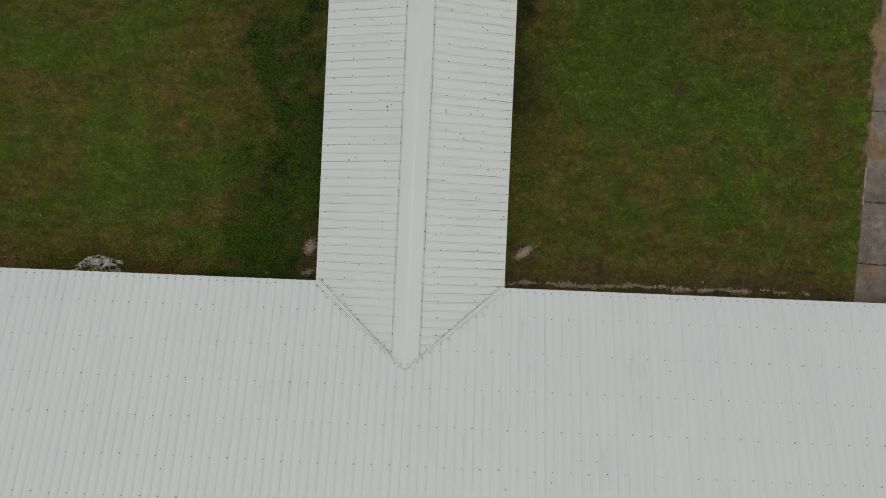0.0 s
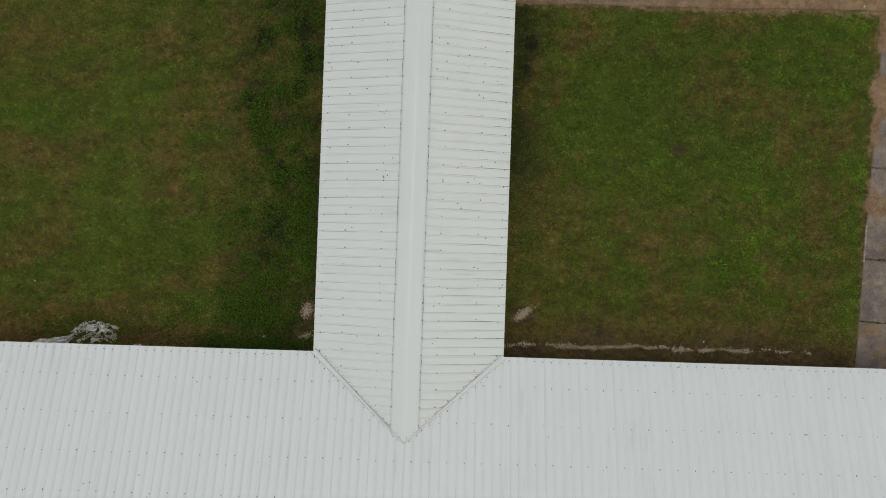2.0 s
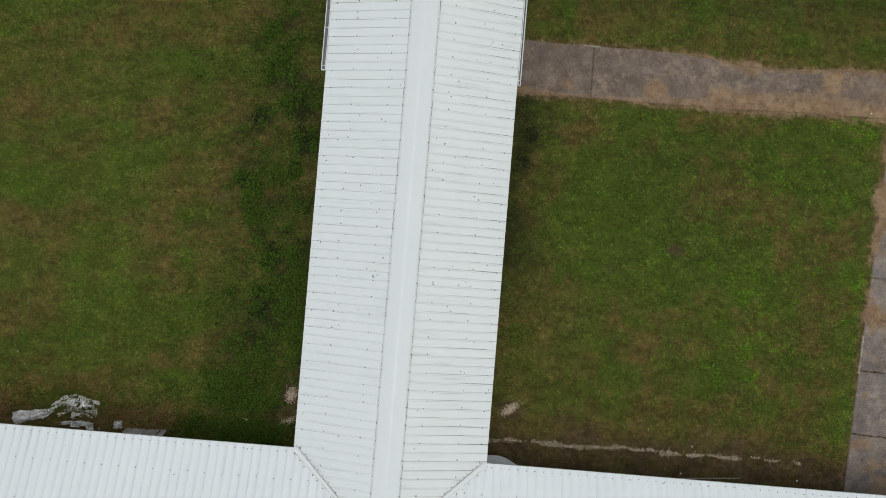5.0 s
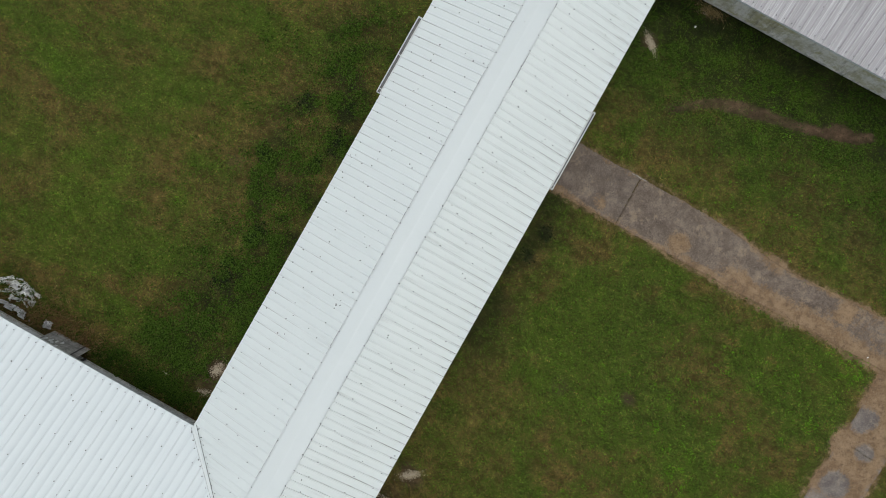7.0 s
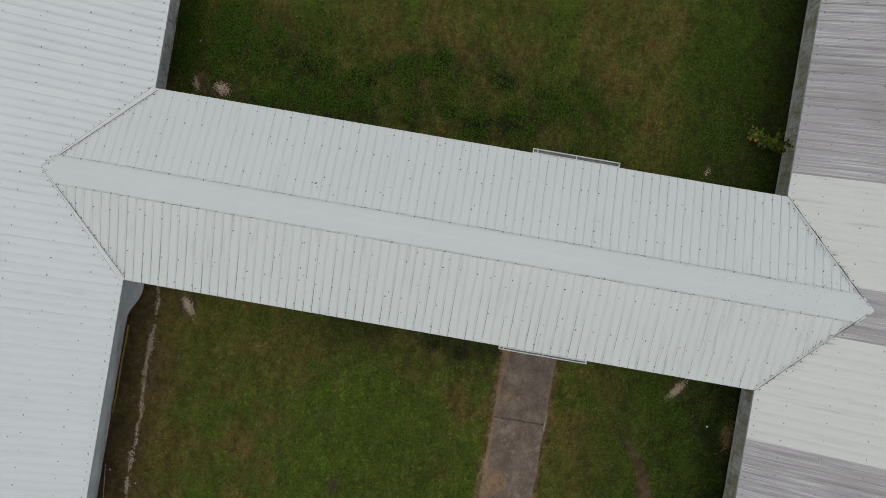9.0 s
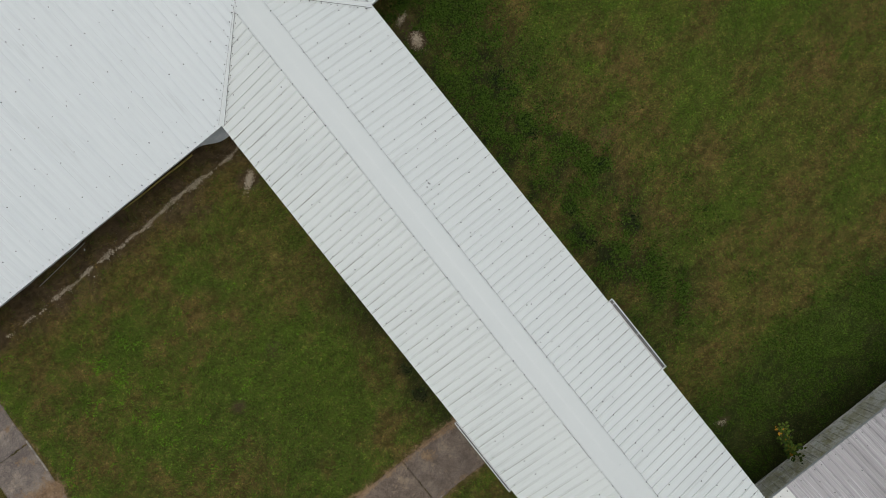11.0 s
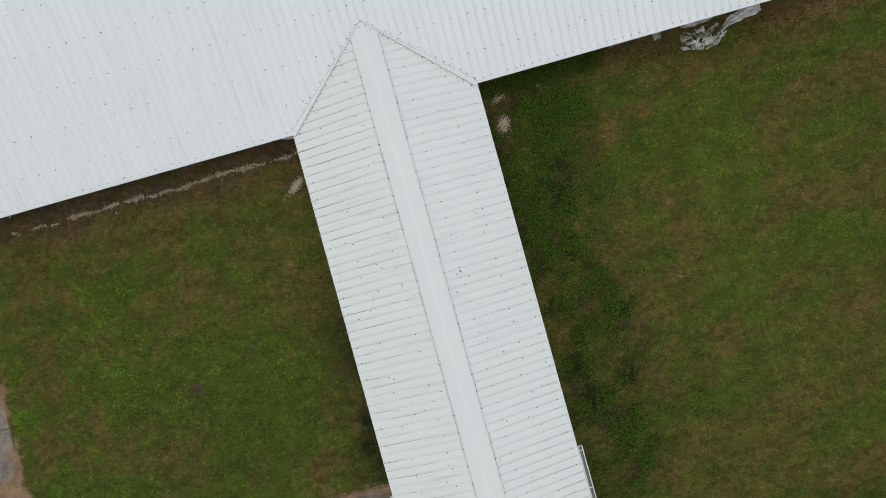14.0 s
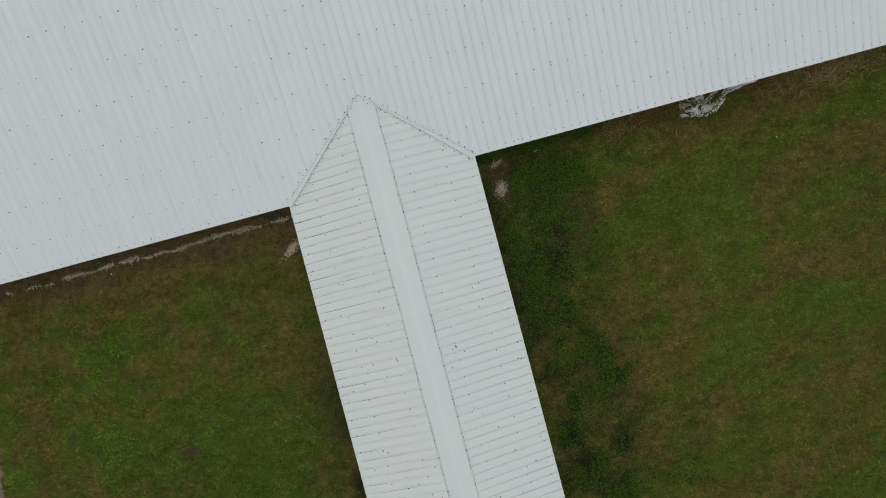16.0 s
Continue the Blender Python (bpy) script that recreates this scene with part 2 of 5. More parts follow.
def turf_material(name, blade):
    """Soil and thatch, or (blade) the grass itself; the fields 'dry', 'lush', 'dark', 'bare' lie on the mesh; 'dark'
    also holds painted wall shade.
    """
    k = Nodes(name, 0.9 if not blade else 0.75, 0.0, 0.12)
    n1, n2, n3 = k.noise(1.1, 5, 0.65), k.noise(5.0, 5, 0.7), k.noise(38.0, 3, 0.7)
    green = k.mix(k.ramp(n2, 0.3, 0.7), (0.051, 0.104, 0.009), (0.101, 0.171, 0.016))
    dry = k.mix(k.ramp(n2, 0.32, 0.7), (0.112, 0.072, 0.022), (0.190, 0.138, 0.045))
    share = k.math("MULTIPLY", k.attr("dry"), k.ramp(n1, 0.25, 0.65, 0.55, 1.0))
    patchy = k.mix(k.ramp(k.noise(1.7, 5, 0.7, k.scaled(0.75, 1.2, 1.0)), 0.38, 0.62), (0.80, 0.82, 0.78), (1.20, 1.18, 1.18))
    tuft = k.mix(k.ramp(k.noise(8.0, 5, 0.8), 0.40, 0.62), (0.68, 0.70, 0.66), (1.26, 1.24, 1.22))
    if blade:
        r = k.pos.outputs["Random Per Island"]
        r2 = k.math("FRACT", k.math("MULTIPLY", r, 17.31), 0.0)
        r3 = k.math("FRACT", k.math("MULTIPLY", r, 71.7), 0.0)
        pick = k.math("LESS_THAN", r2, k.math("ADD", k.math("MULTIPLY", share, 0.80), 0.06))
        c = k.mix(pick, green, dry)
        c = k.mix(k.attr("lush"), c, (0.090, 0.190, 0.010))
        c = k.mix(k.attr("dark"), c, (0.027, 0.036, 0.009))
        c = k.mix(1.0, c, k.mix(k.ramp(r3, 0.0, 1.0), (0.84, 0.84, 0.80), (1.54, 1.52, 1.44)), "MULTIPLY")
        c = k.mix(1.0, c, k.mix(k.ramp(k.noise(17.0, 4, 0.75), 0.38, 0.62), (0.68, 0.68, 0.66), (1.36, 1.36, 1.30)), "MULTIPLY")
        c = k.mix(1.0, c, tuft, "MULTIPLY")
        c = k.mix(1.0, c, patchy, "MULTIPLY")
        c = k.mix(k.ramp(r, 0.965, 1.0, 0.0, 0.35), c, (0.20, 0.17, 0.08))
        c = k.mix(k.ramp(k.noise(20.0, 3, 0.6), 0.53, 0.65, 0.0, 0.8), c, (0.016, 0.027, 0.006))
    else:
        c = k.mix(share, k.mix(0.3, green, (0.02, 0.022, 0.007)), k.mix(0.1, dry, (0.03, 0.022, 0.010)))
        c = k.mix(k.math("MULTIPLY", k.attr("lush"), 0.8), c, (0.075, 0.150, 0.010))
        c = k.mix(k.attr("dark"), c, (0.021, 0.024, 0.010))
        c = k.mix(k.ramp(n3, 0.35, 0.7, 0.0, 0.8), c, (0.020, 0.019, 0.008))
        mud = k.mix(k.ramp(n2, 0.3, 0.7), (0.066, 0.042, 0.026), (0.128, 0.083, 0.053))
        c = k.mix(k.attr("bare"), c, k.mix(k.ramp(n3, 0.4, 0.7, 0.0, 0.5), mud, (0.045, 0.030, 0.021)))
        c = k.mix(k.ramp(k.noise(20.0, 3, 0.6), 0.53, 0.65, 0.0, 0.7), c, (0.013, 0.020, 0.005))
        c = k.mix(sand_cover(k), c, sand_color(k))
        c = k.mix(1.0, c, patchy, "MULTIPLY")
        k.bump(k.math("ADD", n3, k.math("MULTIPLY", n2, 1.4)), 0.9, 0.03)
    k.color(c)
    return k.m


MAT_GROUND = turf_material("turf_soil", False)
MAT_GRASS = turf_material("grass_blades", True)


def leaf_material(name, a, b, c):
    k = Nodes(name, 0.8, 0.0, 0.06)
    r = k.pos.outputs["Random Per Island"]
    col = k.mix(k.ramp(r, 0.0, 0.7), a, b)
    k.color(k.mix(k.ramp(r, 0.82, 0.95), col, c))
    return k.m


MAT_WEED_DARK = leaf_material("dark_weed_leaves", (0.015, 0.030, 0.005), (0.050, 0.093, 0.010), (0.082, 0.126, 0.022))
# near-black leaf colour for the shade in gaps between weeds
MAT_WEED_GAP = leaf_material("weed_gap_shade", (0.006, 0.010, 0.004), (0.016, 0.024, 0.008), (0.040, 0.052, 0.020))
MAT_CLOVER = leaf_material("mixed_lawn_weed_leaves", (0.026, 0.050, 0.006), (0.078, 0.132, 0.013), (0.112, 0.160, 0.024))
MAT_WEED_LIME = leaf_material("lime_weed_leaves", (0.048, 0.118, 0.006), (0.102, 0.215, 0.012), (0.160, 0.270, 0.03))
MAT_SHRUB = leaf_material("autumn_shrub_leaves", (0.035, 0.075, 0.015), (0.09, 0.13, 0.02), (0.28, 0.15, 0.02))
MAT_STRAW = leaf_material("dry_straw", (0.15, 0.10, 0.045), (0.34, 0.25, 0.11), (0.50, 0.40, 0.20))
MAT_RUST_WEED = leaf_material("dead_reddish_weeds", (0.12, 0.062, 0.028), (0.27, 0.16, 0.075), (0.36, 0.28, 0.12))


def concrete_material(name, tone):
    k = Nodes(name, 0.95, 0.0, 0.15)
    n1, n2, n3 = k.noise(0.8, 5, 0.65), k.noise(3.6, 8, 0.78), k.noise(26.0, 4, 0.8)
    c = k.mix(k.ramp(n1, 0.34, 0.66), (0.118, 0.094, 0.077), (0.185, 0.150, 0.120))
    c = k.mix(k.ramp(n2, 0.46, 0.62, 0, 0.6), c, (0.088, 0.073, 0.063))
    c = k.mix(k.ramp(k.noise(1.9, 7, 0.75, k.scaled(1.0, 0.8, 1.0)), 0.52, 0.64, 0, 0.7), c, (0.285, 0.222, 0.158))
    c = k.mix(k.ramp(k.noise(8.0, 6, 0.8), 0.54, 0.68, 0, 0.65), c, (0.058, 0.050, 0.046))
    c = k.mix(k.ramp(n3, 0.48, 0.64, 0, 0.6), c, (0.245, 0.208, 0.172))
    c = k.mix(k.ramp(k.noise(33.0, 3, 0.8, k.scaled(1.0, 1.1, 1.0)), 0.54, 0.66, 0, 0.75), c, (0.045, 0.038, 0.034))
    c = k.mix(k.ramp(k.object_random(), 0, 1, 0, 0.3), c, (0.110, 0.098, 0.092))
    c = k.mix(1.0, c, k.mix(k.ramp(k.noise(2.4, 6, 0.7), 0.38, 0.62), (0.84, 0.815, 0.79), (1.16, 1.13, 1.09)), "MULTIPLY")
    c = k.mix(1.0, c, tone, "MULTIPLY")
    k.color(k.mix(sand_cover(k), c, sand_color(k)))
    k.bump(k.math("ADD", n2, n3), 0.8, 0.012)
    return k.m


def sand_material():
    k = Nodes("orange_brown_sand", 0.95, 0.0, 0.1)
    k.color(sand_color(k))
    k.bump(k.math("ADD", k.noise(7.0, 6, 0.75), k.noise(60.0, 4, 0.8)), 0.8, 0.015)
    return k.m


MAT_CONCRETE = concrete_material("stained_concrete", (1.0, 1.0, 1.0))
MAT_CONCRETE_PALE = concrete_material("paler_grey_concrete", (1.22, 1.30, 1.42))
MAT_SAND = sand_material()


# ---- mesh helpers ----
def mesh_from(name, verts, faces, material, smooth=False):
    me = bpy.data.meshes.new(name)
    me.from_pydata([tuple(map(float, v)) for v in verts], [], [tuple(map(int, f)) for f in faces])
    me.materials.append(material)
    if smooth:
        me.polygons.foreach_set("use_smooth", [True] * len(me.polygons))
    me.update()
    return me


def big_mesh(name, verts, faces, material):
    """verts (n,3), faces (m,k) as numpy arrays, all faces of one size."""
    me = bpy.data.meshes.new(name)
    m, k = faces.shape
    me.vertices.add(len(verts))
    me.vertices.foreach_set("co", verts.astype(np.float32).ravel())
    me.loops.add(m * k)
    me.loops.foreach_set("vertex_index", faces.astype(np.int32).ravel())
    me.polygons.add(m)
    me.polygons.foreach_set("loop_start", np.arange(0, m * k, k, dtype=np.int32))
    me.update(calc_edges=True)
    me.materials.append(material)
    return me


def set_field(me, name, values):
    a = me.attributes.new(name, "FLOAT", "POINT")
    a.data.foreach_set("value", np.asarray(values, dtype=np.float32))


def thing(name, label, category, group="", kind="", at=(0, 0, 0)):
    ob = new(name)
    ob.empty_display_size = 0.3
    ob.location = at
    return tagged(ob, label, category, group, kind)


def child(name, me, parent, m=None, label="", kind=""):
    """A mesh part; m is its pose in the parent's space."""
    ob = new(name, me)
    ob.parent = parent
    if m is not None:
        ob.matrix_local = m
    return tagged(ob, label, kind=kind)


def box_data(x0, y0, z0, x1, y1, z1, bevel=0.0):
    bm = bmesh.new()
    bmesh.ops.create_cube(bm, size=1.0)
    for v in bm.verts:
        v.co = Vector(((x0, x1)[v.co.x > 0], (y0, y1)[v.co.y > 0], (z0, z1)[v.co.z > 0]))
    if bevel:
        bmesh.ops.bevel(bm, geom=bm.edges[:], offset=bevel, segments=2, affect="EDGES", clamp_overlap=True)
    return bm


def bm_mesh(name, bm, material):
    me = bpy.data.meshes.new(name)
    bm.to_mesh(me)
    bm.free()
    me.materials.append(material)
    return me


def box_mesh(name, x0, y0, z0, x1, y1, z1, material, bevel=0.0):
    return bm_mesh(name, box_data(x0, y0, z0, x1, y1, z1, bevel), material)


def rib_sheet(name, length, material, ribs=4, rib_h=0.026, thick=0.003, steep=0.006, easy=0.05, lap=0.010, pitch=PITCH, soft=False):
    """A ribbed metal sheet: x across 0..ribs*pitch, y down the slope 0..length, z up; soft: rounded ribs."""
    prof = []
    for i in range(ribs):
        x = i * pitch
        prof += [(x, rib_h * 0.0), (x + steep, rib_h), (x + steep + 0.016, rib_h), (x + steep + 0.016 + easy, 0.0)]
        prof += [(x + 0.15, 0.0)]
    prof += [(ribs * pitch, 0.001), (ribs * pitch + lap, rib_h * 0.9)] if lap else [(ribs * pitch + 0.004, 0.0012)]
    n = len(prof)
    verts, faces = [], []
    for y in (0.0, length):
        verts += [(x, y, z) for x, z in prof]
    for y in (0.0, length):
        verts += [(x, y, z - thick) for x, z in prof]
    for i in range(n - 1):
        faces.append((i, i + 1, n + i + 1, n + i))
        faces.append((2 * n + i, 3 * n + i, 3 * n + i + 1, 2 * n + i + 1))
        faces.append((n + i, n + i + 1, 3 * n + i + 1, 3 * n + i))
    faces.append((0, n, 3 * n, 2 * n))
    faces.append((n - 1, 3 * n - 1, 4 * n - 1, 2 * n - 1))
    if soft:
        # the rounded top has points of its own, so that only the ribs are smoothed
        faces = [tuple(v + 4 * n for v in f) if max(f) < 2 * n and k < 3 * (n - 1) else f for k, f in enumerate(faces)]
        verts = verts + verts[:2 * n]
    me = mesh_from(name, verts, faces, material)
    for i in range(n - 1):
        me.polygons[3 * i].use_smooth = soft
    return me


def screw_set(name, places, normals_slope, material, radius=0.018):
    """Hexagonal screw heads on washers; places (n,3)."""
    ring = [(math.cos(a), math.sin(a)) for a in [i * math.pi / 3 for i in range(6)]]
    verts, faces = [], []
    for p in places:
        b = len(verts)
        r = radius * random.uniform(0.75, 1.2)
        for k, h in ((1.0, 0.0), (0.95, 0.006), (0.5, 0.012)):
            verts += [(p[0] + r * k * c, p[1] + r * k * s, p[2] + h + normals_slope[0] * r * k * c + normals_slope[1] * r * k * s) for c, s in ring]
        for lv in (0, 6):
            faces += [(b + lv + i, b + lv + (i + 1) % 6, b + lv + 6 + (i + 1) % 6, b + lv + 6 + i) for i in range(6)]
        faces.append(tuple(b + 12 + i for i in range(6)))
    return mesh_from(name, verts, faces, material)


# ---- soft fields over the ground ----
_rng = np.random.RandomState(5)
_lattice = _rng.rand(8, 256, 256)


def value_noise(x, y, scale, seed=0):
    x, y = np.asarray(x, float) * scale + 101.3, np.asarray(y, float) * scale + 57.7
    xi, yi = np.floor(x).astype(int), np.floor(y).astype(int)
    fx, fy = x - xi, y - yi
    fx, fy = fx * fx * (3 - 2 * fx), fy * fy * (3 - 2 * fy)
    g = _lattice[seed % 8]
    a, b = g[xi % 256, yi % 256], g[(xi + 1) % 256, yi % 256]
    c, d = g[xi % 256, (yi + 1) % 256], g[(xi + 1) % 256, (yi + 1) % 256]
    return (a * (1 - fx) + b * fx) * (1 - fy) + (c * (1 - fx) + d * fx) * fy


def fbm(x, y, scale, seed=0, octaves=4):
    x, y = np.asarray(x, float), np.asarray(y, float)
    total, amp, norm = 0.0, 1.0, 0.0
    for i in range(octaves):
        ca, sa = math.cos(0.5 + 0.9 * i), math.sin(0.5 + 0.9 * i)
        total = total + amp * value_noise(x * ca - y * sa, x * sa + y * ca, scale * 2.03 ** i, seed + i)
        norm += amp
        amp *= 0.55
    return total / norm


def step(v, lo, hi):
    t = np.clip((np.asarray(v, float) - lo) / (hi - lo), 0, 1)
    return t * t * (3 - 2 * t)


def ragged_edge(x, y):
    return (fbm(x, y, 1.1, 3) - 0.5) * 1.1


def blob(x, y, cx, cy, rx, ry, wob=None):
    wob = ragged_edge(x, y) if wob is None else wob
    return 1 - step(np.hypot((x - cx) / rx, (y - cy) / ry) + wob, 0.35, 1.15)


def near_line(x, y, pts):
    best = np.full(np.shape(x), 99.0)
    for (ax, ay), (bx, by) in zip(pts, pts[1:]):
        dx, dy = bx - ax, by - ay
        t = np.clip(((x - ax) * dx + (y - ay) * dy) / (dx * dx + dy * dy), 0, 1)
        best = np.minimum(best, np.hypot(x - ax - t * dx, y - ay - t * dy))
    return best


GULLY = [(5.1, 14.88), (6.1, 15.7), (7.55, 16.08), (8.95, 16.32), (10.15, 16.65), (10.9, 17.02)]
LUSH = [(-12.6, 7.2, 1.2, 0.8, 0.8), (-10.2, 4.5, 1.8, 1.4, 0.5), (-12.3, 4.3, 1.5, 1.0, 0.45), (-9.0, 7.5, 1.8, 1.6, 0.25), (-10.5, 10.5, 2.0, 1.2, 0.25), (-7.0, 5.0, 0.5, 0.5, 0.4),
        (-9.8, 3.3, 1.5, 1.0, 0.4), (-7.8, 16.4, 4.0, 0.8, 0.5), (-12.5, 16.4, 2.5, 0.8, 0.45), (-6.2, 13.2, 0.7, 0.5, 0.35), (-4.4, 16.8, 1.0, 0.7, 0.25),
        (-3.6, 2.8, 0.55, 0.9, 0.8), (13.7, 10.0, 0.8, 1.1, 0.5), (13.8, 5.9, 0.6, 0.8, 0.5), (13.8, 1.7, 0.5, 1.2, 0.45),
        (5.6, 16.9, 1.4, 0.5, 0.4), (8.6, 17.3, 2.4, 0.5, 0.4), (11.2, 15.6, 1.0, 0.7, 0.2), (10.6, 4.5, 1.2, 2.2, 0.25), (-13.5, 10.5, 1.5, 1.0, 0.2)]


# low, nearly black spots: the shaded gaps in the weeds, put into the colour
GAP_SPOTS = [(-4.5, 3.5, 0.5, 0.6), (-4.3, 5.1, 0.42, 0.7), (-3.6, 8.8, 0.5, 0.7), (-3.7, 9.9, 0.4, 0.5), (-3.8, 7.9, 0.4, 0.5), (-4.7, 4.0, 0.35, 0.4), (3.4, 8.7, 0.3, 0.4), (3.5, 9.6, 0.3, 0.3), (-5.4, 7.6, 0.4, 0.4), (-5.0, 9.6, 0.4, 0.4)]


def walk_sides(x):
    """South and north side of the north walk, where turf has crept over its edges."""
    return 10.98 + 0.13 * step(x, 9.5, 12.5), 12.61 - 0.29 * step(x, 7.2, 10.8) + 0.14 * step(x, 11.8, 13.6)


def sand_field(x, y):
    """Sand drifted over the walks and out into the grass: 0 none, 1 full."""
    rag = ragged_edge(x, y)
    yy, xx = y + 0.0105 * x, x - 0.063 * y
    wob = 0.30 * (fbm(x, y, 1.0, 2) - 0.5) + 0.25 * (fbm(x, y, 3.2, 4) - 0.5)
    on_n = step(x, 2.3, 2.6)
    lo, hi = walk_sides(x)
    rim = on_n * np.maximum((0.7 + 0.15 * step(x, 7, 9)) * (1 - step(lo + 0.03 - yy + wob, 0.0, 0.30)) * (1 - step(yy + wob - lo, 0.05, 0.22)), (0.42 + 0.25 * step(x, 7, 9)) * (1 - step(yy + wob - hi, 0.0, 0.26)) * step(yy + wob - hi, -0.16, -0.02))
    across = step(yy + wob - lo, -0.42, 0.02) * (1 - step(yy + wob - hi, -0.06, 0.22))
    drift = 0.9 * step(x + 2 * wob, 8.2, 9.4) * (1 - step(yy + 1.6 * wob, 11.3, 11.9)) * across
    far_end = step(x + 3 * wob, 11.9, 12.8) * across * (0.32 + 0.6 * step(fbm(x, y, 1.4, 6), 0.42, 0.6))
    spots = np.maximum(0.85 * blob(x, y, 7.35, 11.3, 0.45, 0.4, rag), 0.6 * blob(x, y, 4.6, 11.25, 0.35, 0.3, rag))
    spots = np.maximum(spots, 0.7 * blob(x, y, 10.2, 12.2, 0.7, 0.35, rag))
    f = np.maximum(np.maximum(rim, drift), np.maximum(far_end, spots))
    f = f * (1 - 0.95 * blob(x, y, 11.35, 11.82, 0.55, 0.36, rag))
    e_across = step(xx + 1.2 * wob, 13.62, 14.12) * (1 - step(xx + 1.2 * wob, 15.4, 15.85))
    east = e_across * step(y + 2 * wob, 3.9, 4.8) * (1 - step(y, 11.0, 11.6))
    for cx, cy, rx, ry in ((14.85, 9.3, 0.5, 0.45), (15.05, 7.1, 0.52, 0.45), (15.4, 8.4, 0.36, 0.3), (14.95, 5.8, 0.68, 0.85)):
        east = east * (1 - 1.0 * blob(x, y, cx, cy, rx, ry, rag))
    low = e_across * (1 - step(y, 4.2, 4.8)) * np.maximum(0.3 * (1 - step(xx + wob, 14.02, 14.25)), 0.6 * step(fbm(x, y, 1.6, 3), 0.52, 0.66))
    return np.clip(np.maximum(f, np.maximum(east, low)), 0, 1)


def fields(x, y):
    rag = ragged_edge(x, y)
    big = fbm(x, y, 0.33, 1)
    mid = fbm(x, y, 0.95, 2)
    east = step(x, 2.0, 3.0)
    north = step(y, 12.0, 12.8)
    patch = fbm(x, y, 1.7, 6)
    dry = (0.24 + 0.58 * step(0.30 * big + 0.32 * mid + 0.38 * patch, 0.44, 0.58)) * (1.0 - 0.42 * east)
    swath = fbm(0.38 * (x + 0.25 * y), 1.15 * (y - 0.25 * x), 0.9, 0, 4)
    dry = np.where(east > 0.5, dry, np.clip(0.60 * dry + 0.58 * step(swath, 0.36, 0.60), 0.28, 0.95))
    rusty = step(fbm(x, y, 0.62, 7, 5), 0.42, 0.58) * (0.3 + 0.7 * step(fbm(x, y, 2.3, 4, 3), 0.34, 0.58))
    dry = np.where(east > 0.5, 0.18 + 0.75 * rusty, dry)
    dry = np.maximum(dry, 0.75 * east * north * (1 - step(y, 14.2, 15.8)) * step(fbm(x, y, 0.9, 3), 0.34, 0.56))
    dry = np.maximum(dry, east * (1 - step(y, 0.4, 2.0)))
    dry = np.maximum(dry, 0.85 * east * (1 - step(y, 4.5, 9.0)) * (1 - step(x, 4.0, 7.6)) * step(mid, 0.3, 0.55))
    dry = np.maximum(dry, 0.8 * (1 - step(y, 0.0, 0.9)) * (1 - step(x, -7.5, -6.5)))
    dry = np.maximum(dry, 0.6 * blob(x, y, 4.0, 2.5, 1.8, 2.4, rag))
    pn, pe = y + 0.0105 * x, x - 0.063 * y
    rim = east * np.maximum((1 - step(np.abs(pn - 11.82), 0.85, 1.3)), (1 - step(np.abs(pe - 14.8), 0.8, 1.15)) * (1 - step(y, 10.5, 12.5)))
    dry = np.maximum(dry, 0.9 * rim)
    dry = dry * (1 - 0.7 * step(y + 0.8 * (mid - 0.5), 14.6, 16.4))
    lush = np.zeros(np.shape(x))
    for cx, cy, rx, ry, k in LUSH:
        lush = np.maximum(lush, k * blob(x, y, cx, cy, rx, ry, rag))
    lush = np.maximum(lush, 0.20 * (1 - east) * (1 - step(swath, 0.34, 0.52)) * step(mid, 0.36, 0.56) * (1 - step(x, -7.0, -5.0)))
    lush = lush * (0.5 + 0.7 * step(mid, 0.35, 0.6))
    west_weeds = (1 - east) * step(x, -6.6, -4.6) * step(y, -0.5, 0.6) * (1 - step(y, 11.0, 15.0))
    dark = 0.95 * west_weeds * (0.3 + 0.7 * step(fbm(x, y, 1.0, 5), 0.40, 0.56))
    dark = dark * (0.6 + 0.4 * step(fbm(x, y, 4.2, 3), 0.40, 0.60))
    # darker towards the north house: dark growth plus its shade, in the colour
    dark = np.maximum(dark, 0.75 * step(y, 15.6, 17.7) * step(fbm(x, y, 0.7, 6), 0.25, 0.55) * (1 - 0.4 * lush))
    # eave shade of the link's east side, painted as darker grass
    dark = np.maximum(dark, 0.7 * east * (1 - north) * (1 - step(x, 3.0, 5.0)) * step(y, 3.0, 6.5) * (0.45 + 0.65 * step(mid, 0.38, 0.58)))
    dark = np.maximum(dark, 0.12 * east * blob(x, y, 8.2, 8.4, 3.2, 2.4, rag))
    bare = 1 - step(near_line(x, y, GULLY) + (mid - 0.5) * 0.25, 0.10, 0.24)
    bare = bare * (0.7 + 0.3 * step(x + 2 * (mid - 0.5), 5.8, 6.8)) * (0.75 + 0.25 * step(fbm(x, y, 3.1, 2), 0.36, 0.58))
    for cx, cy, rx, ry, k in ((8.25, 6.34, 0.27, 0.23, 0.75), (6.2, 5.6, 0.45, 0.4, 0.4), (10.35, 16.78, 0.75, 0.32, 1.0), (-6.1, 6.9, 0.4, 0.3, 0.3),
                              (4.7, 18.1, 0.7, 0.25, 0.7), (-3.2, 17.6, 0.4, 0.4, 0.3), (-3.26, 16.2, 0.3, 0.2, 0.6), (-3.3, 0.4, 0.6, 0.9, 0.5), (-3.38, 0.93, 0.38, 0.42, 0.85), (-3.5, 0.12, 0.5, 0.3, 0.6), (3.45, 0.95, 0.5, 0.4, 0.75), (3.55, 16.38, 0.42, 0.3, 0.75)):
        bare = np.maximum(bare, k * blob(x, y, cx, cy, rx, ry, rag))
